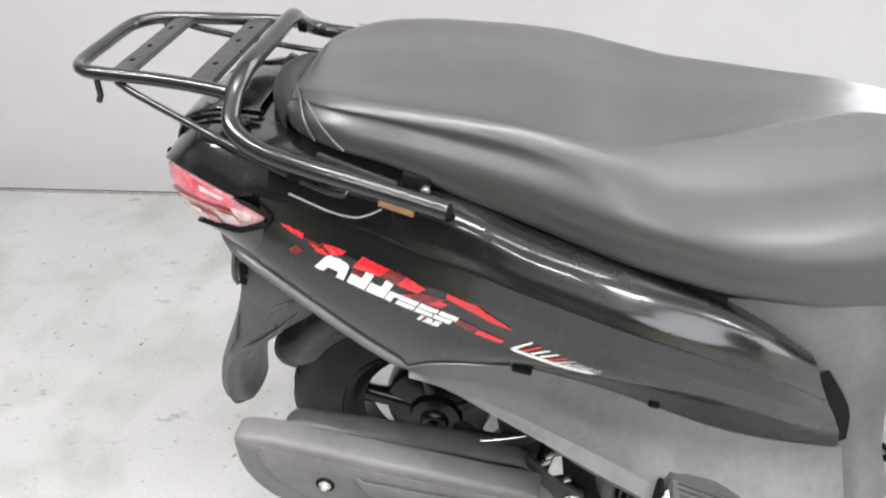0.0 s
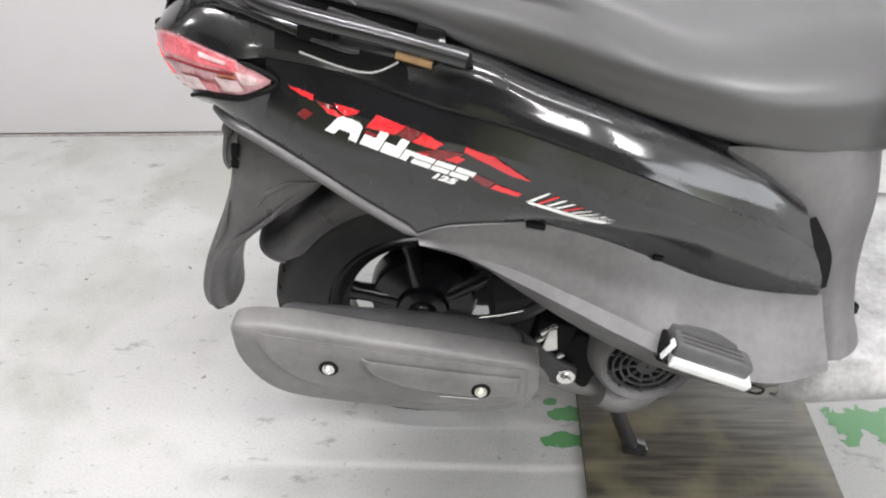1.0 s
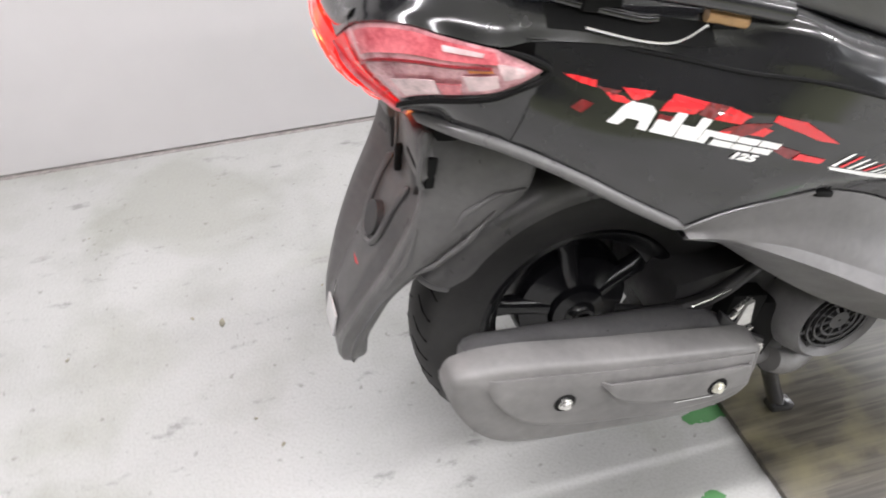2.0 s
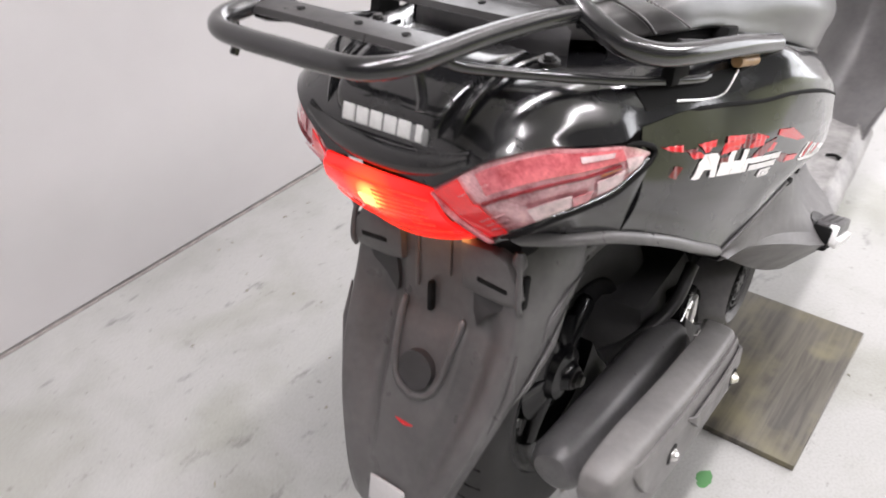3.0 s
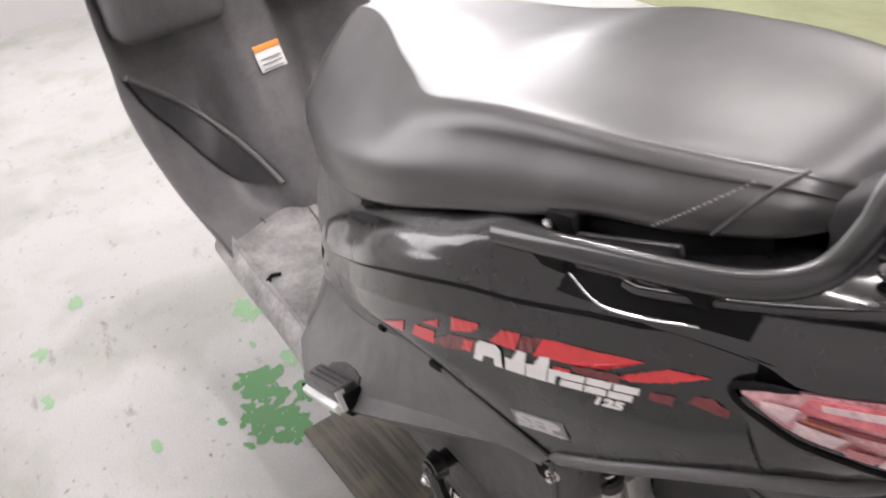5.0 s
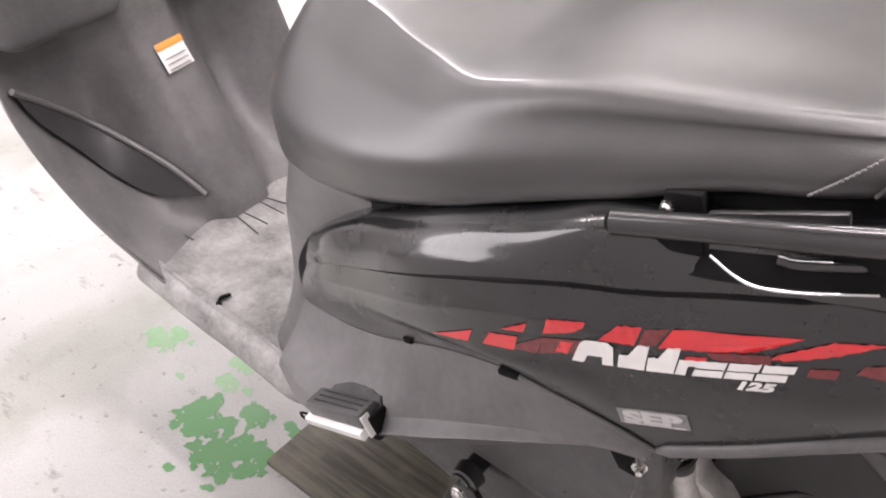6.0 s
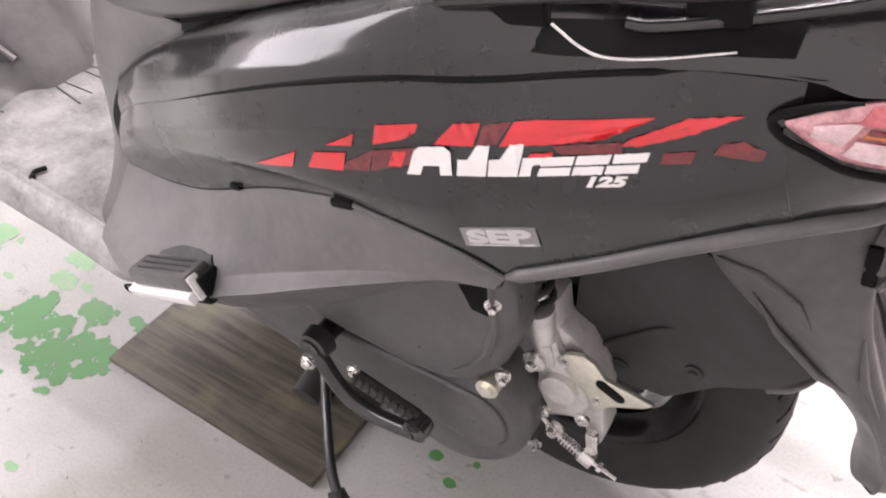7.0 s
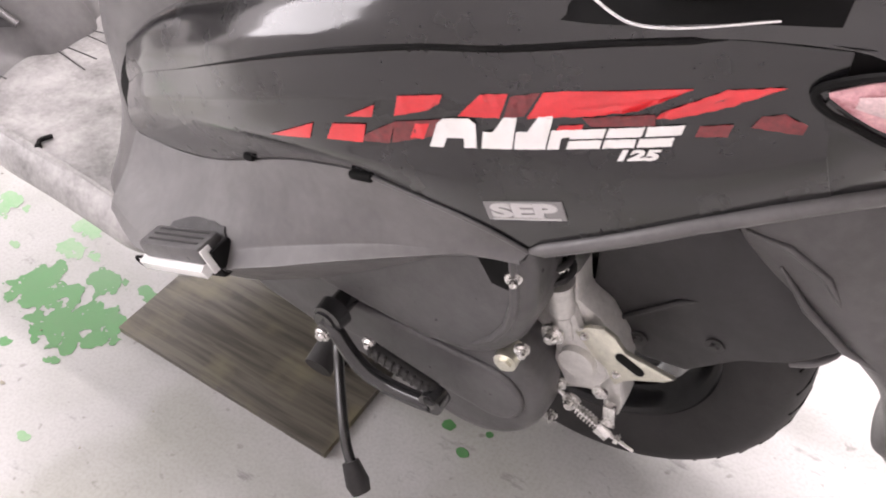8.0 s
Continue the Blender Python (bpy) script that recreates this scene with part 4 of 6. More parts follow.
# grab bar and rack
BAR = [(0.078, 0.195, 0.716), (0.000, 0.188, 0.737), (-0.085, 0.174, 0.755), (-0.125, 0.162, 0.765), (-0.150, 0.145, 0.778), (-0.156, 0.118, 0.795), (-0.153, 0.092, 0.811), (-0.150, 0.066, 0.817), (-0.149, 0.03, 0.818), (-0.149, 0, 0.818)]
bm = bmesh.new()
add_tube(bm, BAR + [(x, -y, z) for x, y, z in reversed(BAR[:-1])], 0.0098, 16, samples=110)
rack = part("rear_rack", bm, TUBE, scooter, "black steel grab bar and luggage rack")
for s in (1, -1):
    bm = bmesh.new()
    add_cyl(bm, (0.0785, s * 0.195, 0.716), (0.0825, s * 0.1955, 0.715), 0.0094, 0.006)
    part("bar_plug", bm, BLACK, rack)
RAIL = [(-0.150, 0.111, 0.797), (-0.200, 0.102, 0.803), (-0.260, 0.094, 0.808), (-0.315, 0.089, 0.811), (-0.339, 0.083, 0.812), (-0.355, 0.066, 0.812), (-0.359, 0.035, 0.812), (-0.359, 0, 0.812)]
bm = bmesh.new()
add_tube(bm, RAIL + [(x, -y, z) for x, y, z in reversed(RAIL[:-1])], 0.0078, 14, samples=90)
part("rack_rail", bm, TUBE, rack, "black steel rack loop")
for cx, hw, z, w, holes in ((-0.2965, 0.086, 0.8125, 0.030, (-0.055, -0.012, 0.045)), (-0.2005, 0.098, 0.8065, 0.034, (-0.05, 0.02, 0.062))):
    bm = bmesh.new()
    prof = [(-w / 2, -0.0045), (-w / 2 + 0.003, 0.0), (0, 0.0008), (w / 2 - 0.003, 0.0), (w / 2, -0.0045)]
    add_net(bm, np.array([[(cx + a, y, z + b) for a, b in prof] for y in (-hw, -hw * 0.5, 0, hw * 0.5, hw)]))
    thicken(bm, 0.002)
    for h in holes:
        add_cyl(bm, (cx, h, z - 0.003), (cx, h, z + 0.0014), 0.0032, seg=14, mi=1)
    part("rack_slat", bm, [SLAT, BLACK], rack, "flat grey steel cross plate with bolt holes")
for s in (1, -1):
    bm = bmesh.new()
    add_tube(bm, [(-0.300, s * 0.090, 0.803), (-0.278, s * 0.098, 0.792), (-0.200, s * 0.123, 0.764), (-0.120, s * 0.150, 0.738), (-0.050, s * 0.170, 0.719), (-0.030, s * 0.172, 0.716)], 0.0042, 10, samples=30)
    part("rack_stay", bm, TUBE, rack, "thin black stay bar")
    bm = bmesh.new()
    add_tube(bm, [(-0.325, s * 0.088, 0.806), (-0.325, s * 0.090, 0.786), (-0.329, s * 0.091, 0.779)], 0.0036, 8)
    part("luggage_hook", bm, TUBE, rack)
    for at, size in (((-0.152, s * 0.110, 0.790), (0.012, 0.005, 0.012)), ((0.035, s * 0.182, 0.714), (0.040, 0.012, 0.022)), ((-0.075, s * 0.160, 0.736), (0.035, 0.012, 0.026))):
        bm = bmesh.new()
        add_box(bm, at, size, (0, 12, 0), 0.002)
        part("rack_bracket", bm, BLACK, rack)
    bolt("rack_bolt", (-0.165, s * 0.090, 0.757), (0, 0, 1), 0.006, 0.006, SLAT, rack, 0.009)
    # bright outline of the grab recess
    bm = bmesh.new()
    add_tube(bm, [(0.010, s * 0.1860, 0.7105), (-0.008, s * 0.1865, 0.702), (-0.024, s * 0.1862, 0.6995), (-0.05, s * 0.1810, 0.7035), (-0.092, s * 0.1705, 0.7155)], 0.0011, 6, samples=24)
    part("recess_trim", bm, CHROME, scooter, "thin bright trim line")
# black sheets that stand in for the shade in the grab recesses
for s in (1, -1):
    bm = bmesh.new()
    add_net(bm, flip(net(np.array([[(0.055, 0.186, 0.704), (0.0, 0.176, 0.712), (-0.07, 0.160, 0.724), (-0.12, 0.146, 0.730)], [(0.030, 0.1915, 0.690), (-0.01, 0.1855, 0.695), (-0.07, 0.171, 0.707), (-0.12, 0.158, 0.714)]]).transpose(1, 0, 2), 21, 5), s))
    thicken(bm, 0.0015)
    part("grab_recess_shade", bm, BLACK, scooter, "black recess under the grab bar")


# decals on the side covers
def decal(name, corners, s, mat, parent, lift=0.0007, label="", sub=6):
    """A thin film laid on the cover's skin; corners are x, z of the left side."""
    bm = bmesh.new()
    vs = [bm.verts.new((x, 0, z)) for x, z in corners]
    bm.faces.new(vs)
    bmesh.ops.triangulate(bm, faces=bm.faces[:])
    bmesh.ops.subdivide_edges(bm, edges=bm.edges[:], cuts=sub, use_grid_fill=True)
    for v in bm.verts:
        v.co.y = skin(v.co.x, v.co.z) + lift
    for v in bm.verts:
        v.co.y *= s
    bmesh.ops.recalc_face_normals(bm, faces=bm.faces[:])
    ext = bmesh.ops.extrude_face_region(bm, geom=bm.faces[:])
    for v in ext["geom"]:
        if isinstance(v, bmesh.types.BMVert):
            v.co.y += s * 0.0004
    return part(name, bm, mat, parent, label)


FLASH_LEFT = {
    "a": [(0.113, 0.625), (0.082, 0.634), (0.084, 0.627), (0.093, 0.619), (0.116, 0.608)],
    "b": [(0.101, 0.606), (0.091, 0.609), (0.095, 0.595), (0.105, 0.593)],
    "c": [(0.058, 0.640), (0.041, 0.644), (0.044, 0.627), (0.071, 0.621), (0.068, 0.626)],
    "d": [(0.020, 0.650), (-0.061, 0.670), (-0.035, 0.651), (-0.011, 0.642), (0.027, 0.631)],
    "e": [(-0.078, 0.673), (-0.106, 0.680), (-0.084, 0.665), (-0.054, 0.650), (-0.046, 0.649), (-0.048, 0.653)],
    "f": [(0.007, 0.631), (-0.007, 0.635), (-0.006, 0.631), (0.008, 0.628)],
    "g": [(0.227, 0.552), (0.182, 0.581), (0.187, 0.565)],
    "h": [(0.165, 0.586), (0.138, 0.594), (0.142, 0.577), (0.172, 0.570)],
    "i": [(0.154, 0.596), (0.130, 0.613), (0.133, 0.602)],
}
DIM_LEFT = {
    "j": [(-0.099, 0.661), (-0.110, 0.665), (-0.123, 0.661), (-0.122, 0.655), (-0.096, 0.654)],
    "k": [(0.138, 0.586), (0.116, 0.603), (0.121, 0.583), (0.144, 0.578)],
    "l": [(0.039, 0.643), (0.022, 0.649), (0.029, 0.632), (0.042, 0.627)],
    "m": [(-0.005, 0.639), (-0.045, 0.651), (-0.047, 0.644), (-0.012, 0.635)],
    "n": [(-0.070, 0.649), (-0.087, 0.654), (-0.086, 0.646), (-0.069, 0.642)],
    "o": [(0.116, 0.603), (0.079, 0.616), (0.087, 0.600), (0.119, 0.584)],
}
FLASH_RIGHT = {
    "a": [(-0.109, 0.679), (-0.081, 0.672), (-0.082, 0.666), (-0.097, 0.671)],
    "b": [(-0.060, 0.665), (-0.032, 0.660), (-0.039, 0.655), (-0.050, 0.653)],
    "c": [(-0.074, 0.662), (-0.058, 0.657), (-0.047, 0.648), (-0.068, 0.654)],
    "d": [(-0.015, 0.657), (0.015, 0.648), (0.004, 0.638), (-0.027, 0.643)],
    "e": [(0.034, 0.643), (0.054, 0.633), (0.045, 0.626), (0.021, 0.632)],
    "f": [(0.077, 0.632), (0.106, 0.623), (0.144, 0.597), (0.124, 0.602), (0.075, 0.626)],
    "g": [(0.108, 0.590), (0.135, 0.581), (0.131, 0.577), (0.102, 0.585)],
    "h": [(0.055, 0.615), (0.068, 0.621), (0.076, 0.617), (0.068, 0.612)],
    "i": [(0.027, 0.621), (0.038, 0.620), (0.033, 0.615)],
}
DIM_RIGHT = {
    "q": [(-0.102, 0.649), (-0.093, 0.656), (-0.083, 0.652), (-0.093, 0.644)],
    "s": [(0.015, 0.648), (0.034, 0.643), (0.020, 0.632), (0.006, 0.638)],
    "t": [(0.047, 0.626), (0.075, 0.624), (0.070, 0.619), (0.040, 0.612), (0.029, 0.622)],
    "u": [(-0.027, 0.640), (-0.009, 0.635), (-0.015, 0.631), (-0.030, 0.634)],
    "v": [(0.071, 0.607), (0.108, 0.592), (0.099, 0.585), (0.083, 0.595)],
    "w": [(-0.082, 0.667), (-0.060, 0.662), (-0.068, 0.658)],
}
for s, flash, dim in ((1, FLASH_LEFT, DIM_LEFT), (-1, FLASH_RIGHT, DIM_RIGHT)):
    for q in flash.values():
        decal("red_flash", q, s, RED, cover[s])
    for q in dim.values():
        decal("dark_flash", q, s, DARKRED, cover[s], 0.0005)
# a tapering comb of fine white and red strokes ends the right decal
for k in range(9):
    u = k / 8
    x0, z0 = 0.143 + 0.070 * u, 0.5725 - 0.0205 * u
    w = 0.0135 * (1 - u) + 0.0025
    decal("hatch_stripe", [(x0, z0 + 0.0012), (x0 + 0.019, z0 + w * 0.9 - 0.003), (x0 + 0.022, z0 + w * 0.9 - 0.0032), (x0 + 0.004, z0)], -1, RED if k in (1, 4) else WHITE, cover[-1], sub=2)
decal("hatch_stripe", [(0.140, 0.573), (0.232, 0.547), (0.214, 0.5465), (0.143, 0.5695)], -1, WHITE, cover[-1], sub=3)

# the model name: plain slanted white blocks and bars along a rising line
NAME_BLOCKS = [
    [(0.000, 0.0), (0.011, 0.0190), (0.016, 0.0225), (0.034, 0.0225), (0.0385, 0.0185), (0.0350, 0.0), (0.0260, 0.0), (0.0275, 0.0075), (0.0150, 0.0075), (0.0105, 0.0)],
    [(0.0385, 0.0), (0.0420, 0.0125), (0.0540, 0.0125), (0.0575, 0.0225), (0.0665, 0.0225), (0.0595, 0.0)],
    [(0.0610, 0.0), (0.0645, 0.0125), (0.0765, 0.0125), (0.0800, 0.0225), (0.0890, 0.0225), (0.0815, 0.0)],
    [(0.0825, 0.0), (0.0870, 0.0130), (0.1010, 0.0130), (0.0985, 0.0085), (0.0925, 0.0075), (0.0900, 0.0)],
    [(0.0945, 0.0), (0.0970, 0.0056), (0.1170, 0.0056), (0.1150, 0.0)],
    [(0.0975, 0.0070), (0.1000, 0.0130), (0.1200, 0.0130), (0.1175, 0.0070)],
    [(0.1165, 0.0), (0.1185, 0.0056), (0.1370, 0.0056), (0.1350, 0.0)],
    [(0.1190, 0.0070), (0.1215, 0.0130), (0.1420, 0.0130), (0.1395, 0.0070)],
    [(0.1365, 0.0), (0.1385, 0.0056), (0.1580, 0.0056), (0.1560, 0.0)],
    [(0.1415, 0.0070), (0.1435, 0.0130), (0.1640, 0.0130), (0.1615, 0.0070)],
]
DX, DZ = 0.955, 0.277


def along(s, u, h):
    """A place on the base line of the model name, u along it and h above it; the line runs rearwards on the left, forwards on the right."""
    if s > 0:
        return 0.0905 - u * DX + h * 0.265, 0.5905 + u * DZ + h * 0.96
    return -0.0720 + u * DX + h * 0.265, 0.6355 - u * DZ + h * 0.96


for s in (1, -1):
    for q in NAME_BLOCKS:
        decal("name_block", [along(s, u, h) for u, h in q], s, WHITE, cover[s], 0.0013, "white block of the model name", 4)


def lettering(text, size, at, right, up, mat, parent, name, depth=0.0004, shear=0.0, stretch=1.0):
    """Flat raised lettering with the built-in font, standing on a plane given by its two directions."""
    cu = bpy.data.curves.new(name, "FONT")
    cu.body, cu.size, cu.extrude, cu.shear = text, size, depth, shear
    cu.offset = size * 0.05
    tmp = bpy.data.objects.new(name, cu)
    scene.collection.objects.link(tmp)
    me = bpy.data.meshes.new_from_object(tmp.evaluated_get(bpy.context.evaluated_depsgraph_get()))
    bpy.data.objects.remove(tmp)
    r, u = Vector(right).normalized(), Vector(up).normalized()
    n = r.cross(u).normalized()
    u = n.cross(r)
    m = Matrix((r * stretch, u, n)).transposed().to_4x4()
    m.translation = Vector(at)
    me.transform(m)
    me.materials.append(mat)
    ob = new(name, me)
    ob.parent = parent
    return ob


def on_skin(s, x, z, dx, dz, lift):
    """A place just off the skin, with the direction of writing and the direction up, on side s."""
    h = 0.02
    p = Vector((x, skin(x, z), z))
    r = Vector((x + dx * h, skin(x + dx * h, z + dz * h), z + dz * h)) - p
    u = Vector((x - dz * h * (1 if dx > 0 else -1), 0, z + abs(dx) * h))
    u.y = skin(u.x, u.z)
    u -= p
    n = r.cross(u).normalized()
    if n.y < 0:
        n = -n
    p += n * lift
    return [Vector((v.x, v.y * s, v.z)) for v in (p, r.normalized(), u.normalized(), n)]


x, z = along(1, 0.1220, -0.0085)
p, r, u, n = on_skin(1, x, z, -0.96, 0.275, 0.0016)
lettering("125", 0.0092, p, r, u, WHITE, cover[1], "number_lettering", shear=0.3, stretch=1.9)
x, z = along(-1, 0.1190, -0.0090)
p, r, u, n = on_skin(-1, x, z, 0.96, -0.265, 0.0016)
lettering("125", 0.0092, p, r, u, WHITE, cover[-1], "number_lettering", shear=0.3, stretch=1.9)
p, r, u, n = on_skin(1, 0.023, 0.5545, -0.95, 0.315, 0.0006)
u = n.cross(r).normalized()
u = u if u.z > 0 else -u
bm = bmesh.new()
m = Matrix((r, u, n)).transposed().to_4x4()
m.translation = p
bmesh.ops.create_cube(bm, size=1.0, matrix=m @ Matrix.Diagonal((0.0570, 0.0170, 0.0012, 1)))
plate = part("model_plate", bm, GREYPRINT, cover[1], "small grey printed plate")
lettering("SEP", 0.0165, p - r * 0.0240 - u * 0.0048 + n * 0.0010, r, u, PALEPRINT, plate, "plate_lettering", stretch=1.95)
bm = bmesh.new()
bmesh.ops.create_cube(bm, size=1.0, matrix=Matrix.Translation(n * 0.0008 - u * 0.0072) @ m @ Matrix.Diagonal((0.0500, 0.0012, 0.0010, 1)))
part("plate_line", bm, PALEPRINT, plate)


# rear wheel
AX = Vector((0.008, -0.006, 0.2500))
R_TYRE = 0.2200


def lathe(bm, profile, seg=64, mi=0, centre=AX):
    """Turns a profile of (radius, y) round the axle."""
    ring = []
    for k in range(seg + 1):
        a = 2 * math.pi * k / seg
        ring.append([(centre.x + r * math.cos(a), centre.y + y, centre.z + r * math.sin(a)) for r, y in profile])
    add_net(bm, np.array(ring), False, False, mi)
    bmesh.ops.remove_doubles(bm, verts=bm.verts[:], dist=1e-5)


wheel = tagged(new("rear_wheel"), "rear wheel with a worn tyre on a glossy black rim")
wheel.parent = scooter
bm = bmesh.new()
lathe(bm, spline([(0.137, -0.036), (0.150, -0.043), (0.172, -0.049), (0.197, -0.048), (0.2115, -0.037), (0.2182, -0.020), (R_TYRE, 0), (0.2182, 0.020), (0.2115, 0.037), (0.197, 0.048), (0.172, 0.049), (0.150, 0.043), (0.137, 0.036)], 33), 80)
part("tyre", bm, RUBBER, wheel, "black rubber tyre")
bm = bmesh.new()
for k in range(40):
    for s in (1, -1):
        a = 2 * math.pi * (k + 0.5 * (s > 0)) / 40
        p = [(AX.x + r2 * math.cos(a + o), AX.y + s * y2, AX.z + r2 * math.sin(a + o)) for r2, y2, o in ((0.2192, 0.008, 0.0), (0.2168, 0.025, 0.05), (0.2098, 0.0392, 0.085))]
        add_tube(bm, p, 0.0016, 5)
part("tread_groove", bm, BLACK, wheel, "dark tread grooves")
bm = bmesh.new()
lathe(bm, [(0.140, -0.037), (0.136, -0.040), (0.128, -0.036), (0.122, -0.026), (0.110, -0.018), (0.110, 0.018), (0.122, 0.026), (0.128, 0.036), (0.136, 0.040), (0.140, 0.037)], 64)
part("rim", bm, RIM, wheel, "glossy black cast rim")
for k in range(5):
    bm = bmesh.new()
    a = 2 * math.pi * k / 5 + 0.45
    d, n = Vector((math.cos(a), 0, math.sin(a))), Vector((-math.sin(a), 0, math.cos(a)))
    secs = []
    for r, w, h in ((0.030, 0.019, 0.020), (0.060, 0.015, 0.016), (0.095, 0.014, 0.013), (0.118, 0.019, 0.012)):
        c = AX + d * r
        secs.append([list(c + n * (w * math.cos(t)) + Vector((0, -0.006 + h * math.sin(t), 0))) for t in (2 * math.pi * i / 10 for i in range(10))])
    add_net(bm, np.array(secs), True, True)
    part("spoke", bm, RIM, wheel)
bm = bmesh.new()
lathe(bm, [(0.002, -0.046), (0.014, -0.046), (0.018, -0.044), (0.022, -0.036), (0.036, -0.032), (0.040, -0.022), (0.076, -0.012), (0.082, 0.004), (0.082, 0.03), (0.052, 0.05), (0.002, 0.055)], 40)
part("hub", bm, RIM, wheel, "black hub with brake drum")
bolt("axle_nut", AX + Vector((0, -0.046, 0)), (0, -1, 0), 0.012, 0.012, DARKPLASTIC, wheel, 0.016)

# hugger over the tyre
rows = []
for k in range(15):
    a = radians(52 + (150 - 52) * k / 14)
    r = 0.231
    row = []
    for y, dr in ((-0.062, -0.032), (-0.064, -0.012), (-0.052, 0.004), (-0.02, 0.010), (0.02, 0.010), (0.052, 0.004), (0.068, -0.012), (0.070, -0.032)):
        q = r + dr + (0.016 if k == 14 else 0)
        row.append((AX.x + q * math.cos(a), y, AX.z + 0.004 + q * math.sin(a)))
    rows.append(row)
bm = bmesh.new()
add_net(bm, net(rows, 34, 22))
thicken(bm, 0.003)
lip_edge = [rows[14][k] for k in range(8)]
hugger = part("inner_fender", bm, MUDPLASTIC, scooter, "dark plastic inner fender over the tyre")
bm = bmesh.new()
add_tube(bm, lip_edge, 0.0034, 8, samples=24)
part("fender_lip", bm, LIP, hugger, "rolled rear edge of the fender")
bm = bmesh.new()
add_prism(bm, [(0.006, 0.436), (0.004, 0.332), (-0.030, 0.300), (-0.056, 0.289), (-0.100, 0.296), (-0.141, 0.341), (-0.179, 0.365), (-0.207, 0.400), (-0.196, 0.425), (-0.162, 0.470), (-0.120, 0.486), (-0.06, 0.490)], 0.066, 0.074, 0.003)
add_tube(bm, [(-0.006, 0.0735, 0.306), (-0.040, 0.0750, 0.345), (-0.076, 0.0750, 0.384), (-0.090, 0.0735, 0.392)], [0.002, 0.0035, 0.0035, 0.001], 8)
part("fender_side", bm, DARKPLASTIC, hugger, "dark plastic fender side plate")
for q in ((-0.050, 0.0745, 0.3135), (-0.1165, 0.0745, 0.3475)):
    bolt("fender_bolt", q, (0, 1, 0), 0.0055, 0.004, DARKPLASTIC, hugger, 0.009)

# rear mudguard with the empty plate holder
MUD = [  # z, rear edge x, half width, middle x, valley depth, front x, front half width
    (0.622, -0.206, 0.066, -0.203, 0.000, -0.110, 0.088),
    (0.600, -0.208, 0.074, -0.2045, 0.000, -0.100, 0.098),
    (0.570, -0.210, 0.088, -0.206, 0.000, -0.094, 0.104),
    (0.545, -0.214, 0.096, -0.2075, 0.001, -0.097, 0.106),
    (0.515, -0.220, 0.100, -0.209, 0.004, -0.105, 0.107),
    (0.490, -0.229, 0.101, -0.213, 0.008, -0.130, 0.106),
    (0.470, -0.238, 0.101, -0.227, 0.011, -0.158, 0.105),
    (0.430, -0.258, 0.097, -0.246, 0.012, -0.206, 0.098),
    (0.385, -0.280, 0.085, -0.270, 0.008, -0.248, 0.086),
    (0.340, -0.298, 0.070, -0.291, 0.003, -0.268, 0.072),
    (0.305, -0.309, 0.058, -0.306, 0.000, -0.280, 0.060),
    (0.276, -0.311, 0.050, -0.310, 0.000, -0.284, 0.052),
    (0.262, -0.307, 0.044, -0.306, 0.000, -0.284, 0.045),
    (0.255, -0.301, 0.034, -0.300, 0.000, -0.288, 0.035),
]
rows = []
for z, xr, hr, xm, dip, xf, hf in MUD:
    half = [(xm, hr * 0.36, z), (xm + dip * 0.6, hr * 0.46, z), (xm + dip, hr * 0.62, z - dip * 0.3), (xm * 0.6 + xr * 0.4, hr * 0.80, z), (xr + 0.003, hr * 0.92, z), (xr + 0.004, hr * 0.985, z), (xr + 0.014, hr + 0.003, z), (xr * 0.5 + xf * 0.5, (hr + hf) / 2 + 0.006, z), (xf - 0.008, hf, z), (xf + 0.006, hf * 0.88, z), (xf + 0.012, hf * 0.55, z)]
    rows.append([(xm, 0, z)] + half + [(xf + 0.014, 0, z)] + [(x, -y, w) for x, y, w in reversed(half)])
bm = bmesh.new()
add_net(bm, net(rows, 50, 96, True), True, True)
mud = part("mudguard", bm, MUDPLASTIC, scooter, "grey plastic rear mudguard with an empty plate holder", 50)
def outline_pad(bm, outline, x0, x1, soft):
    """A pad with a rounded face, its outline given in y and z, standing out towards the rear."""
    p = np.array(outline)
    mid = p.mean(axis=0)
    rings = []
    for x, d in ((x0, 0.0), (x1 + soft, 0.0), (x1 + soft * 0.3, soft * 0.3), (x1, soft)):
        r = p - mid
        r = mid + r * (1 - d / np.linalg.norm(r, axis=1))[:, None]
        rings.append([(x, y, z) for y, z in r])
    add_net(bm, np.array(rings), True, True)


# ears of the plate holder with their slots, and a dark pad as the shade below each ear
EAR = [(0.036, 0.592), (0.070, 0.594), (0.086, 0.584), (0.099, 0.562), (0.1015, 0.549), (0.096, 0.539), (0.080, 0.5365), (0.055, 0.537), (0.036, 0.541)]
EAR_SHADE = [(0.047, 0.538), (0.090, 0.537), (0.080, 0.527), (0.062, 0.512), (0.050, 0.494), (0.046, 0.512)]
for s in (1, -1):
    way = -1 if s < 0 else 1
    bm = bmesh.new()
    outline_pad(bm, [(s * y, z) for y, z in EAR][::way], -0.200, -0.2165, 0.004)
    ear = part("plate_ear", bm, MUDPLASTIC, mud, "moulded ear of the plate holder")
    bm = bmesh.new()
    add_box(bm, (-0.2155, s * 0.071, 0.556), (0.004, 0.034, 0.0062), (-s * 5, 0, 0), 0.0018)
    part("plate_slot", bm, BLACK, ear, "dark slot for fixing a plate")
    bm = bmesh.new()
    outline_pad(bm, [(s * y, z) for y, z in EAR_SHADE][::way], -0.200, -0.2118, 0.001)
    part("ear_shade", bm, DARKPLASTIC, mud, "dark hollow below the ear")
bm = bmesh.new()
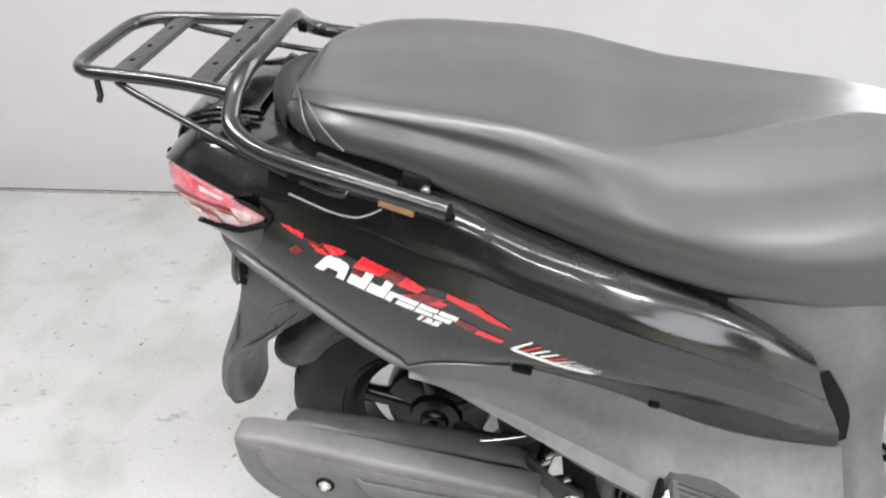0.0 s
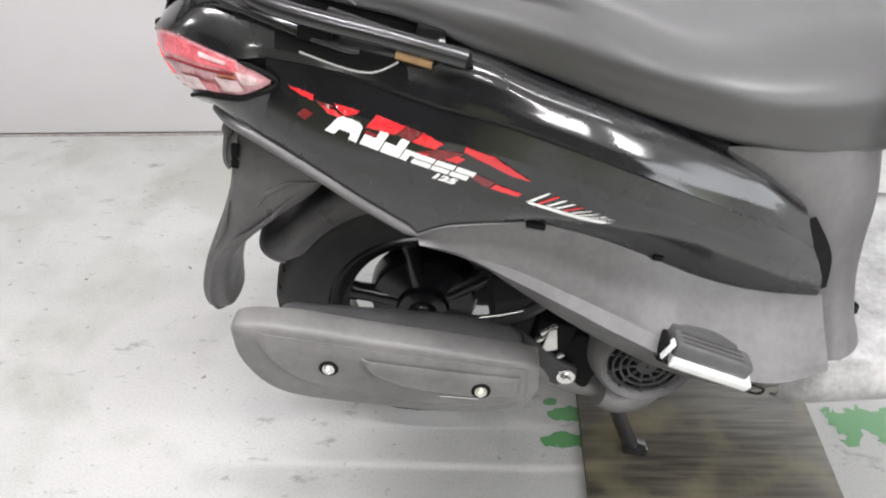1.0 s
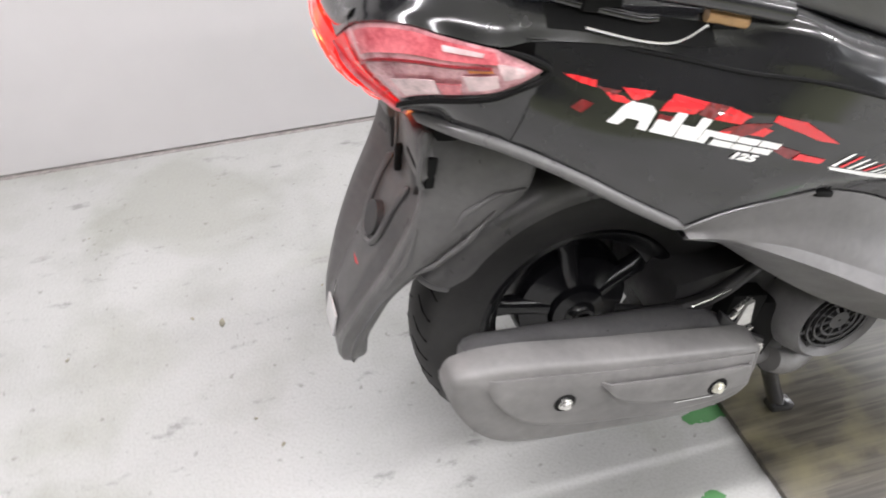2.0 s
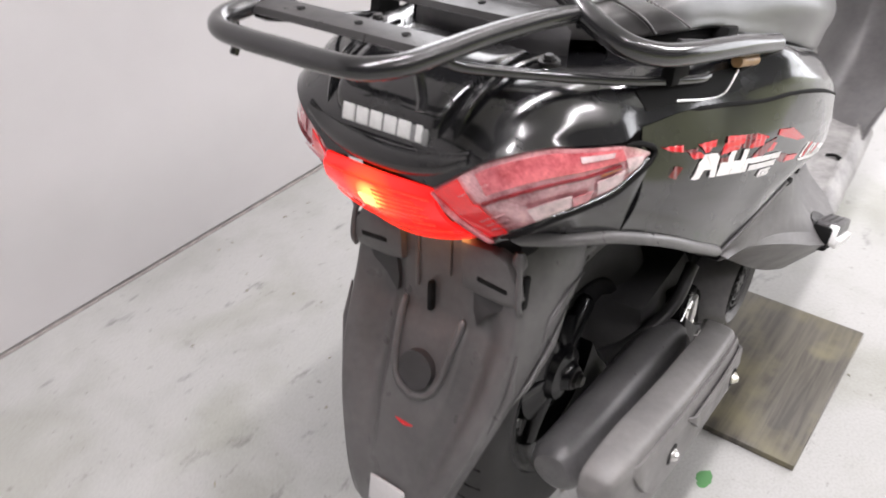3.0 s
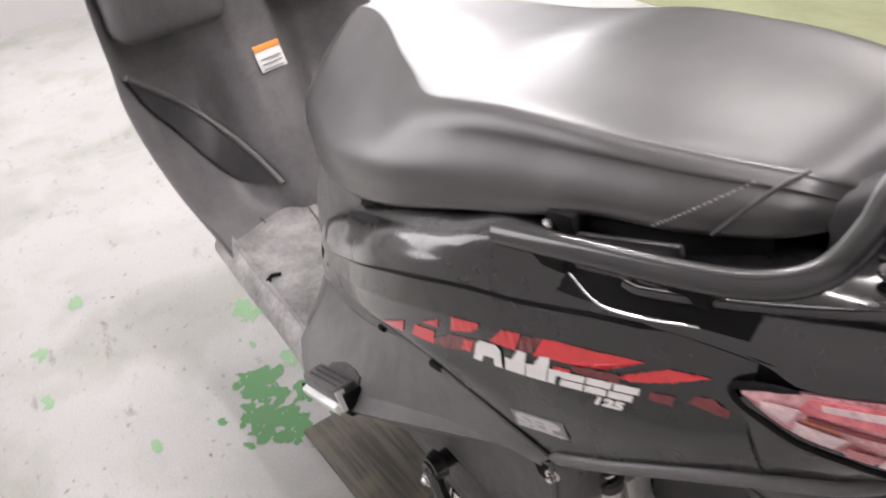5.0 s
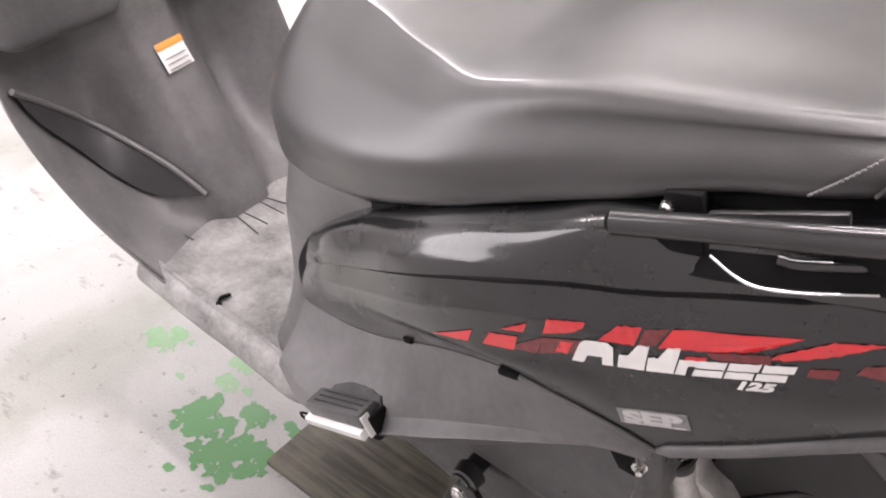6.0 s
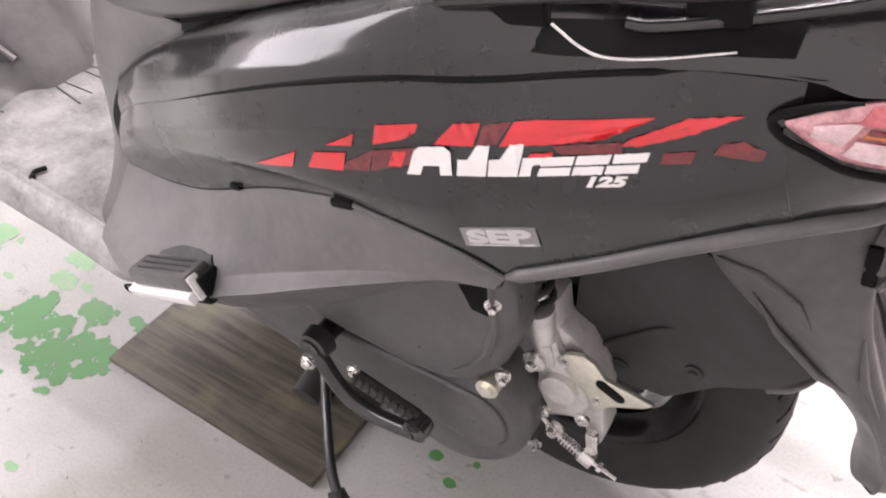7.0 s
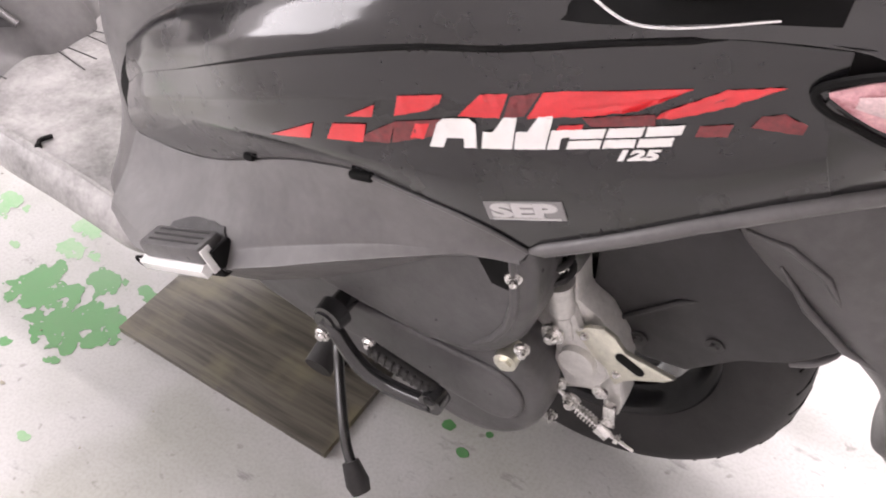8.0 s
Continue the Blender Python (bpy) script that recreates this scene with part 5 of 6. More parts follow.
add_cyl(bm, (-0.2380, 0, 0.4335), (-0.2505, 0, 0.4385), 0.0215, 0.0205, seg=32)
part("round_pad", bm, DARKPLASTIC, mud, "round dark pad on the holder")
bm = bmesh.new()
for s in (1, -1):
    add_tube(bm, [(-0.2135, s * 0.036, 0.496), (-0.222, s * 0.0355, 0.484), (-0.234, s * 0.033, 0.464), (-0.2465, s * 0.029, 0.436), (-0.2545, s * 0.019, 0.417), (-0.2575, 0, 0.409)], [0.002] + [0.0042] * 19, 8, samples=20)
add_tube(bm, [(-0.2045, 0.022, 0.605), (-0.2075, 0.022, 0.555), (-0.212, 0.0215, 0.515)], 0.0022, 8)
add_tube(bm, [(-0.2045, -0.018, 0.605), (-0.2075, -0.018, 0.560), (-0.2095, -0.018, 0.540)], 0.0012, 8)
part("holder_rib", bm, MUDPLASTIC, mud)
bm = bmesh.new()
add_box(bm, (-0.214, 0.003, 0.510), (0.008, 0.006, 0.034), (0, 6, 0), 0.002)
part("holder_slot", bm, BLACK, mud, "narrow dark slot in the holder")
for s in (1, -1):
    bm = bmesh.new()
    add_box(bm, (-0.2035, s * 0.0865, 0.572), (0.006, 0.005, 0.026), (s * 14, 4, 0), 0.002)
    part("holder_tab", bm, BLACK, mud)
bm = bmesh.new()
add_box(bm, (-0.2735, 0.000, 0.368), (0.008, 0.050, 0.034), (0, 24, 0), 0.003)
part("rear_reflector", bm, REFLECTOR, mud, "red rectangular rear reflector")
bm = bmesh.new()
add_box(bm, (-0.2700, 0.000, 0.3665), (0.008, 0.056, 0.040), (0, 24, 0), 0.003)
part("reflector_base", bm, DARKPLASTIC, mud, "dark plastic base of the reflector")
bm = bmesh.new()
add_box(bm, (-0.3090, 0.0, 0.302), (0.003, 0.046, 0.034), (0, 12, 0), 0.001)
part("tip_sticker", bm, PALEPRINT, mud, "pale sticker near the tip of the mudguard")
for s in (1, -1):
    bm = bmesh.new()
    add_tube(bm, [(-0.108, s * 0.108, 0.520), (-0.140, s * 0.110, 0.520), (-0.172, s * 0.110, 0.505), (-0.190, s * 0.108, 0.480)], [0.001, 0.0032, 0.0036, 0.001], 10, samples=4)
    add_tube(bm, [(-0.140, s * 0.109, 0.500), (-0.168, s * 0.110, 0.470), (-0.205, s * 0.106, 0.440), (-0.240, s * 0.100, 0.425)], [0.001, 0.0036, 0.0034, 0.001], 10, samples=4)
    add_tube(bm, [(-0.222, s * 0.104, 0.490), (-0.236, s * 0.105, 0.450), (-0.258, s * 0.095, 0.410)], [0.001, 0.004, 0.001], 8)
    part("moulded_fold", bm, MUDPLASTIC, mud, "soft folds moulded into the flank")
    bm = bmesh.new()
    add_tube(bm, [(-0.206, s * 0.094, 0.596), (-0.213, s * 0.098, 0.572), (-0.217, s * 0.100, 0.548), (-0.214, s * 0.0995, 0.536)], [0.004, 0.0065, 0.0065, 0.003], 10, samples=14)
    part("holder_hook", bm, MUDPLASTIC, mud, "moulded hook beside the plate slot")
    # shade between hook and mudguard, put in as a black block
    bm = bmesh.new()
    add_box(bm, (-0.2045, s * 0.0985, 0.552), (0.010, 0.006, 0.034), (0, 10, 0), 0.002)
    part("hook_shade", bm, BLACK, mud, "dark gap behind the hook")

# body core: luggage box and frame, dark behind the panels
bm = bmesh.new()
add_box(bm, (0.215, 0, 0.545), (0.42, 0.30, 0.17), (0, 8, 0), 0.03)
add_box(bm, (-0.085, 0, 0.625), (0.25, 0.20, 0.10), (0, -4, 0), 0.03)
add_box(bm, (0.36, 0, 0.36), (0.24, 0.22, 0.22), (0, 0, 0), 0.03)
part("body_core", bm, BLACK, scooter, "black inner body shell")

# shock absorber on the left
shock = tagged(new("shock_absorber"), "rear shock absorber with a black spring")
shock.parent = scooter
A, B = Vector((0.017, 0.112, 0.352)), Vector((0.044, 0.122, 0.500))
ax = (B - A).normalized()
bm = bmesh.new()
add_cyl(bm, A - ax * 0.028, A - ax * 0.004, 0.010, seg=20)
add_box(bm, tuple(A - ax * 0.022), (0.022, 0.016, 0.030), (0, 12, 0), 0.005)
add_cyl(bm, A, A + ax * 0.034, 0.0125, seg=20)
add_cyl(bm, A + ax * 0.034, A + ax * 0.040, 0.0145, seg=20)
part("damper_body", bm, ALU, shock, "silver damper body")
bm = bmesh.new()
add_cyl(bm, A + ax * 0.045, B, 0.009, seg=14)
part("damper_rod", bm, BLACK, shock)
bm = bmesh.new()
u = ax.orthogonal().normalized()
w = ax.cross(u)
add_tube(bm, [list(A + ax * (0.05 + 0.100 * k / 90) + (u * math.cos(k * 0.42) + w * math.sin(k * 0.42)) * 0.0145) for k in range(91)], 0.0034, 8)
part("spring", bm, RUBBER, shock, "black coil spring")
bm = bmesh.new()
for k in range(3):
    add_cyl(bm, A + ax * (0.062 + 0.022 * k), A + ax * (0.068 + 0.022 * k), 0.0125, seg=18)
part("damper_ring", bm, STEEL, shock, "bright rings on the damper rod")
bolt("shock_bolt", (0.019, 0.124, 0.327), (0, 1, 0), 0.008, 0.010, STEEL, shock, 0.012)

def stadium(x0, z0, r0, x1, z1, r1, n=14):
    """Outline round two circles."""
    a = math.atan2(z1 - z0, x1 - x0)
    d = math.hypot(x1 - x0, z1 - z0)
    t = math.acos((r0 - r1) / d)
    p = [(x0 + r0 * math.cos(b), z0 + r0 * math.sin(b)) for b in np.linspace(a + t, a + 2 * math.pi - t, n)]
    q = [(x1 + r1 * math.cos(b), z1 + r1 * math.sin(b)) for b in np.linspace(a - t, a + t, n)]
    return p + q


# gearbox casting
gear = tagged(new("gearbox"), "rough cast aluminium gearbox casing")
gear.parent = scooter
bm = bmesh.new()
add_prism(bm, [(0.040, 0.400), (0.012, 0.396), (0.006, 0.364), (-0.018, 0.352), (-0.040, 0.322), (-0.050, 0.296), (-0.052, 0.264), (-0.058, 0.240), (-0.056, 0.216), (-0.040, 0.214), (-0.034, 0.246), (-0.010, 0.232), (0.012, 0.218), (0.030, 0.250), (0.052, 0.29), (0.052, 0.34)], 0.068, 0.104, 0.006)
part("casing", bm, ALU, gear)
bm = bmesh.new()
add_prism(bm, [(0.020, 0.366), (0.006, 0.360), (-0.006, 0.334), (-0.030, 0.316), (-0.040, 0.284), (-0.030, 0.256), (0.000, 0.246), (0.018, 0.276)], 0.100, 0.115, 0.006)
add_cyl(bm, (-0.008, 0.10, 0.296), (-0.008, 0.122, 0.296), 0.022, 0.018, seg=24)
part("casing_cover", bm, ALU, gear, "raised gearbox cover")
bm = bmesh.new()
add_prism(bm, [(0.000, 0.336), (-0.010, 0.350), (-0.026, 0.357), (-0.038, 0.352), (-0.050, 0.338), (-0.066, 0.336), (-0.098, 0.332), (-0.090, 0.322), (-0.066, 0.307), (-0.056, 0.298), (-0.048, 0.286), (-0.042, 0.292), (-0.036, 0.304), (-0.022, 0.313)], 0.112, 0.118, 0.002)
part("fender_bracket", bm, BRASS, gear, "pale yellow zinc bracket")
bm = bmesh.new()
add_prism(bm, stadium(-0.048, 0.330, 0.0062, -0.066, 0.322, 0.0058, 8), 0.1165, 0.1188, 0.0005)
part("bracket_slot", bm, BLACK, gear, "long dark slot in the bracket")
for q in ((-0.010, 0.338), (0.018, 0.330), (-0.047, 0.305), (-0.036, 0.262), (0.006, 0.246)):
    bolt("casing_bolt", (q[0], 0.116, q[1]), (0, 1, 0), 0.0048, 0.006, STEEL, gear, 0.008)
bm = bmesh.new()
add_tube(bm, [(0.012, 0.114, 0.236), (-0.015, 0.118, 0.222), (-0.046, 0.119, 0.208), (-0.084, 0.120, 0.199)], 0.0026, 8)
add_cyl(bm, (-0.042, 0.118, 0.211), (-0.056, 0.119, 0.206), 0.0092, seg=14)
add_cyl(bm, (-0.062, 0.119, 0.2045), (-0.067, 0.119, 0.2032), 0.0058, seg=6)
add_box(bm, (-0.050, 0.112, 0.226), (0.012, 0.010, 0.036), (0, 8, 0), 0.002)
part("brake_arm", bm, STEEL, gear, "brake arm with adjusting rod")
bm = bmesh.new()
add_tube(bm, [(-0.018 - 0.024 * k / 60, 0.118 + 0.0062 * math.cos(k * 0.7), 0.221 - 0.011 * k / 60 + 0.0062 * math.sin(k * 0.7)) for k in range(61)], 0.0011, 5)
part("return_spring", bm, STEEL, gear)
bolt("arm_bolt", (-0.010, 0.117, 0.228), (0, 1, 0), 0.008, 0.010, STEEL, gear, 0.010)

# engine: transmission case, air cleaner, crankcase
engine = tagged(new("engine"), "dark grey scooter engine with belt transmission case")
engine.parent = scooter
bm = bmesh.new()
add_prism(bm, stadium(0.100, 0.237, 0.094, 0.335, 0.300, 0.102, 22), 0.085, 0.158, 0.020, segs=5)
part("transmission_case", bm, CASE, engine, "dark grey belt transmission case")
bm = bmesh.new()
add_prism(bm, stadium(0.064, 0.243, 0.040, 0.235, 0.250, 0.030, 20), 0.154, 0.1635, 0.006, segs=4)
part("case_cover", bm, CASE, engine)
bm = bmesh.new()
add_prism(bm, [(0.036, 0.490), (0.025, 0.452), (0.021, 0.412), (0.023, 0.386), (0.030, 0.360), (0.046, 0.334), (0.063, 0.318), (0.085, 0.306), (0.137, 0.296), (0.205, 0.300), (0.270, 0.306), (0.340, 0.330), (0.340, 0.450), (0.200, 0.490)], 0.085, 0.178, 0.018, segs=4)
part("air_cleaner", bm, CASE, engine, "dark grey air cleaner box")
bm = bmesh.new()
add_tube(bm, [(0.046, 0.1770, 0.480), (0.040, 0.1775, 0.445), (0.037, 0.1775, 0.412), (0.042, 0.1775, 0.382), (0.056, 0.1775, 0.354), (0.076, 0.1770, 0.334)], [0.002, 0.0042, 0.005, 0.005, 0.0042, 0.002], 8, samples=6)
part("cleaner_rib", bm, CASE, engine, "moulded rib round the corner of the box")
bm = bmesh.new()
add_prism(bm, [(0.074, 0.452), (0.048, 0.466), (0.038, 0.446), (0.042, 0.428), (0.060, 0.428)], 0.166, 0.1788, 0.002)
part("cleaner_recess", bm, BLACK, engine, "dark recess round the bolt of the box")
for q in ((0.040, 0.178, 0.446), (0.030, 0.168, 0.345), (0.010, 0.114, 0.180)):
    bolt("engine_bolt", q, (-0.4, 0.9, 0), 0.0055, 0.009, STEEL, engine, 0.0075)
bm = bmesh.new()
add_cyl(bm, (0.046, 0.150, 0.319), (0.044, 0.172, 0.319), 0.0125, 0.0115, seg=18)
add_cyl(bm, (0.044, 0.170, 0.319), (0.0435, 0.176, 0.319), 0.0075, seg=6)
part("drain_plug", bm, BRASS, engine, "yellow zinc drain plug")
bm = bmesh.new()
add_tube(bm, [(0.325, 0.159, 0.340), (0.250, 0.159, 0.325), (0.190, 0.159, 0.307), (0.130, 0.159, 0.290)], 0.006, 8, samples=18)
part("case_rib", bm, CASE, engine, "long rib along the top of the transmission case")
bm = bmesh.new()
add_box(bm, (0.24, 0, 0.26), (0.26, 0.20, 0.16), (0, -8, 0), 0.03)
part("crankcase", bm, DARKPLASTIC, engine, "dark crankcase")
# fan housing on the right
bm = bmesh.new()
prof = [(0.050, -0.146), (0.055, -0.156), (0.061, -0.160), (0.067, -0.154), (0.076, -0.130), (0.082, -0.095), (0.082, -0.06)]
FAN = Vector((0.318, 0.0, 0.258))
lathe(bm, prof, 40, 0, FAN)
fan = part("fan_housing", bm, PLASTIC, engine, "grey round cooling fan housing")
bm = bmesh.new()
lathe(bm, [(0.002, -0.142), (0.056, -0.142), (0.056, -0.13)], 32, 0, FAN)
part("fan_opening", bm, BLACK, fan)
bm = bmesh.new()
lathe(bm, [(0.002, -0.157), (0.014, -0.157), (0.016, -0.150)], 20, 0, FAN)
for k in range(10):
    a = 2 * math.pi * k / 10
    add_tube(bm, [(FAN.x + r * math.cos(a + t), -0.152 - 0.004 * (1 - r / 0.05), FAN.z + r * math.sin(a + t)) for r, t in ((0.012, 0), (0.030, 0.12), (0.056, 0.3))], 0.0022, 6)
for rr in (0.024, 0.034, 0.044):
    lathe(bm, [(rr, -0.156), (rr + 0.003, -0.157), (rr + 0.003, -0.153), (rr, -0.153)], 32, 0, FAN)
part("fan_grille", bm, DARKPLASTIC, fan, "spoked grille over the fan")
# cylinder clutter between fan and muffler
bm = bmesh.new()
add_box(bm, (0.192, -0.100, 0.268), (0.055, 0.05, 0.075), (0, 12, 0), 0.006)
add_box(bm, (0.235, -0.095, 0.230), (0.06, 0.06, 0.10), (0, 20, 0), 0.01)
part("cylinder_head", bm, BLACK, engine)
for q in ((0.178, -0.128, 0.282), (0.186, -0.130, 0.262), (0.198, -0.130, 0.247), (0.186, -0.128, 0.298)):
    bm = bmesh.new()
    add_box(bm, q, (0.026, 0.008, 0.007), (12, -28, 10), 0.002)
    part("head_fitting", bm, STEEL, engine)
bm = bmesh.new()
add_tube(bm, [(0.265, -0.12, 0.165), (0.30, -0.115, 0.145), (0.34, -0.10, 0.150), (0.37, -0.06, 0.17)], 0.018, 12, samples=20)
part("oil_sump", bm, HEAT, engine)
bm = bmesh.new()
add_prism(bm, [(0.176, 0.262), (0.186, 0.302), (0.196, 0.305), (0.199, 0.268)], -0.136, -0.131, 0.001)
part("cooling_shroud_plate", bm, ALU, engine, "pale metal shroud plate")
bm = bmesh.new()
add_tube(bm, [(0.050, -0.070, 0.262), (0.105, -0.105, 0.292), (0.150, -0.120, 0.318), (0.195, -0.120, 0.352)], [0.016, 0.014, 0.011, 0.009], 12, samples=20)
part("rear_fork_arm", bm, DARKPLASTIC, engine, "black swinging arm")

bm = bmesh.new()
add_tube(bm, [(0.092, -0.150, 0.338), (0.120, -0.146, 0.339), (0.150, -0.140, 0.342)], 0.0012, 6)
part("brake_rod", bm, STEEL, engine, "thin bright rod")

# muffler: a round can behind a moulded outer cover
MUF = [  # x, bottom z, top z, outer y, inner y
    (-0.222, 0.347, 0.360, -0.196, -0.177),
    (-0.213, 0.322, 0.374, -0.210, -0.175),
    (-0.194, 0.291, 0.380, -0.216, -0.175),
    (-0.168, 0.267, 0.380, -0.218, -0.175),
    (-0.130, 0.254, 0.375, -0.219, -0.175),
    (-0.050, 0.241, 0.358, -0.219, -0.175),
    (0.030, 0.229, 0.341, -0.217, -0.173),
    (0.100, 0.223, 0.325, -0.213, -0.171),
    (0.148, 0.230, 0.310, -0.207, -0.165),
    (0.170, 0.248, 0.292, -0.194, -0.155),
]
MUF_RING = [(0.0, 0.10), (0.0, 0.42), (0.005, 0.76), (0.05, 0.90), (0.22, 0.985), (0.80, 1.0), (1.0, 0.92), (1.0, 0.40), (0.95, 0.10), (0.50, 0.0), (0.10, 0.02)]


def muffler_point(q, a, b):
    x, zb, zt, yo, yi = q
    return (x, yo + (yi - yo) * a, zb + (zt - zb) * b)


def cover_at(x):
    """The cover's section at x."""
    m = np.array(MUF)
    return [x] + [float(np.interp(x, m[:, 0], m[:, k])) for k in (1, 2, 3, 4)]


def raised_plate(xs, edge, top, lift):
    """A plate on the cover's outer face, above the line edge(x)."""
    rows = []
    for i, x in enumerate(xs):
        q = cover_at(x)
        low = max(0.06, min(top - 0.04, (edge(x) - q[1]) / (q[2] - q[1])))
        col = []
        for k, v in enumerate((0.0, 0.04, 0.10, 0.3, 0.55, 0.8, 0.95, 1.0)):
            b = low + (top - low) * v
            a = 0.0 if b < 0.7 else 0.12 * ((b - 0.7) / 0.22) ** 1.6
            px, py, pz = muffler_point(q, a, b)
            up = lift * (0.0 if k == 0 or i in (0, len(xs) - 1) else 0.6 if k == 1 or i == 1 else 1.0)
            col.append((px, py - 0.0004 - up, pz))
        rows.append(col)
    bm = bmesh.new()
    add_net(bm, net(rows, 70, 30))
    thicken(bm, 0.003)
    return bm


muffler = tagged(new("muffler"), "grey exhaust muffler with bolted heat shield")
muffler.parent = scooter
bm = bmesh.new()
add_net(bm, net([[muffler_point(q, a, b) for a, b in MUF_RING] for q in MUF], 64, 66, True), True, True)
part("muffler_cover", bm, HEAT, muffler, "moulded grey outer cover", 50)
bm = bmesh.new()
add_tube(bm, [(-0.180, -0.126, 0.302), (-0.174, -0.126, 0.302), (-0.164, -0.126, 0.301), (-0.05, -0.127, 0.290), (0.08, -0.124, 0.276), (0.125, -0.124, 0.270), (0.155, -0.124, 0.264)], [0.022, 0.029, 0.032, 0.033, 0.033, 0.028, 0.018], 28)
part("muffler_can", bm, CASE, muffler, "round grey steel silencer can")


def bead_z(x):
    return float(np.interp(x, [-0.186, -0.181, -0.169, -0.154, -0.133, -0.083, -0.029, 0.04, 0.11, 0.15], [0.375, 0.354, 0.330, 0.308, 0.289, 0.271, 0.260, 0.247, 0.241, 0.247]))


def curl_z(x):
    return float(np.interp(x, [-0.060, -0.055, -0.047, -0.035, -0.011, 0.025, 0.075, 0.12, 0.15], [0.345, 0.335, 0.322, 0.306, 0.290, 0.277, 0.267, 0.263, 0.268]))


shield = part("heat_shield", raised_plate([-0.184, -0.178, -0.170, -0.158, -0.140, -0.11, -0.07, -0.02, 0.04, 0.10, 0.138, 0.150, 0.156], bead_z, 0.90, 0.0055), HEAT, muffler, "raised grey heat shield", 50)
part("shield_panel", raised_plate([-0.060, -0.054, -0.046, -0.034, -0.015, 0.01, 0.05, 0.09, 0.128, 0.140, 0.147], curl_z, 0.80, 0.0115), HEAT, shield, "raised curled panel of the shield", 50)
bm = bmesh.new()
add_box(bm, (0.066, -0.2250, 0.2690), (0.050, 0.002, 0.0018), (0, 6, 0), 0.0005)
part("bright_edge", bm, CHROME, muffler, "thin bright edge line")
for q, w, m in (((-0.097, -0.2262, 0.3185), 0.0125, STEEL), ((0.094, -0.2270, 0.2810), 0.0125, BRASS)):
    bm = bmesh.new()
    add_cyl(bm, (q[0], q[1] + 0.004, q[2]), (q[0], q[1] + 0.0008, q[2]), w, w, seg=24)
    part("bolt_recess", bm, BLACK, muffler, "dark recess round the bolt")
    bolt("muffler_bolt", q, (0, -1, 0), 0.0068, 0.006, m, muffler, 0.0078, "bright hexagon bolt")
bolt("muffler_bolt", (0.213, -0.140, 0.220), (0, -1, 0), 0.0085, 0.008, STEEL, muffler, 0.013, "bright hexagon bolt")
bm = bmesh.new()
add_prism(bm, [(0.150, 0.300), (0.200, 0.250), (0.228, 0.232), (0.228, 0.208), (0.200, 0.200), (0.150, 0.235)], -0.138, -0.128, 0.003)
part("muffler_bracket", bm, DARKPLASTIC, muffler)
bm = bmesh.new()
add_tube(bm, [(0.13, -0.14, 0.27), (0.20, -0.12, 0.20), (0.27, -0.10, 0.16), (0.33, -0.06, 0.15)], 0.015, 14, samples=24)
part("exhaust_pipe", bm, HEAT, muffler)

# centre stand
stand = tagged(new("centre_stand"), "black steel centre stand, down on the board")
stand.parent = scooter
for s in (1, -1):
    bm = bmesh.new()
    add_tube(bm, [(0.285, s * 0.085, 0.165), (0.300, s * 0.090, 0.110), (0.318, s * 0.095, 0.060), (0.332, s * 0.097, 0.026)], [0.014, 0.013, 0.012, 0.012], 12, samples=14)
    part("stand_leg", bm, TUBE, stand)
    bm = bmesh.new()
    add_box(bm, (0.338, s * 0.098, 0.021), (0.040, 0.026, 0.016), (0, 10, 0), 0.005)
    part("stand_foot", bm, TUBE, stand)
bm = bmesh.new()
add_cyl(bm, (0.300, -0.09, 0.105), (0.300, 0.09, 0.105), 0.010)
part("cross_tube", bm, TUBE, stand)
bm = bmesh.new()
add_tube(bm, [(0.300, 0.095, 0.125), (0.284, 0.135, 0.152), (0.260, 0.168, 0.134), (0.217, 0.220, 0.104), (0.190, 0.243, 0.085)], 0.0066, 10, samples=26)
part("stand_lever", bm, TUBE, stand)
bm = bmesh.new()
add_tube(bm, [(0.197, 0.238, 0.091), (0.180, 0.249, 0.075), (0.171, 0.254, 0.067)], [0.010, 0.0145, 0.011], 12)
part("lever_pad", bm, RUBBER, stand, "black rubber pad on the lever")
bm = bmesh.new()
add_cyl(bm, (0.306, 0.122, 0.110), (0.304, 0.160, 0.102), 0.019, seg=16)
part("rubber_stop", bm, RUBBER, stand)

# kick starter
kick = tagged(new("kick_starter"), "black kick start lever folded along the case")
kick.parent = scooter
bm = bmesh.new()
add_cyl(bm, (0.236, 0.150, 0.285), (0.236, 0.204, 0.285), 0.0125, seg=18)
add_cyl(bm, (0.232, 0.186, 0.290), (0.232, 0.202, 0.290), 0.019, 0.017, seg=18)
add_tube(bm, [(0.238, 0.197, 0.284), (0.224, 0.200, 0.276), (0.206, 0.203, 0.256), (0.187, 0.205, 0.241), (0.160, 0.206, 0.236), (0.128, 0.206, 0.239), (0.104, 0.205, 0.243)], [0.0115, 0.0095, 0.008, 0.0078, 0.0078, 0.008, 0.009], 12, samples=36)
part("lever", bm, TUBE, kick)
bm = bmesh.new()
add_cyl(bm, (0.102, 0.194, 0.252), (0.102, 0.212, 0.252), 0.0135, seg=18)
add_cyl(bm, (0.102, 0.200, 0.236), (0.102, 0.208, 0.262), 0.009, seg=14)
part("pedal_knuckle", bm, TUBE, kick, "hinged end of the lever")
bm = bmesh.new()
add_box(bm, (0.143, 0.198, 0.2675), (0.084, 0.013, 0.015), (0, -11, 0), 0.005, segs=3)
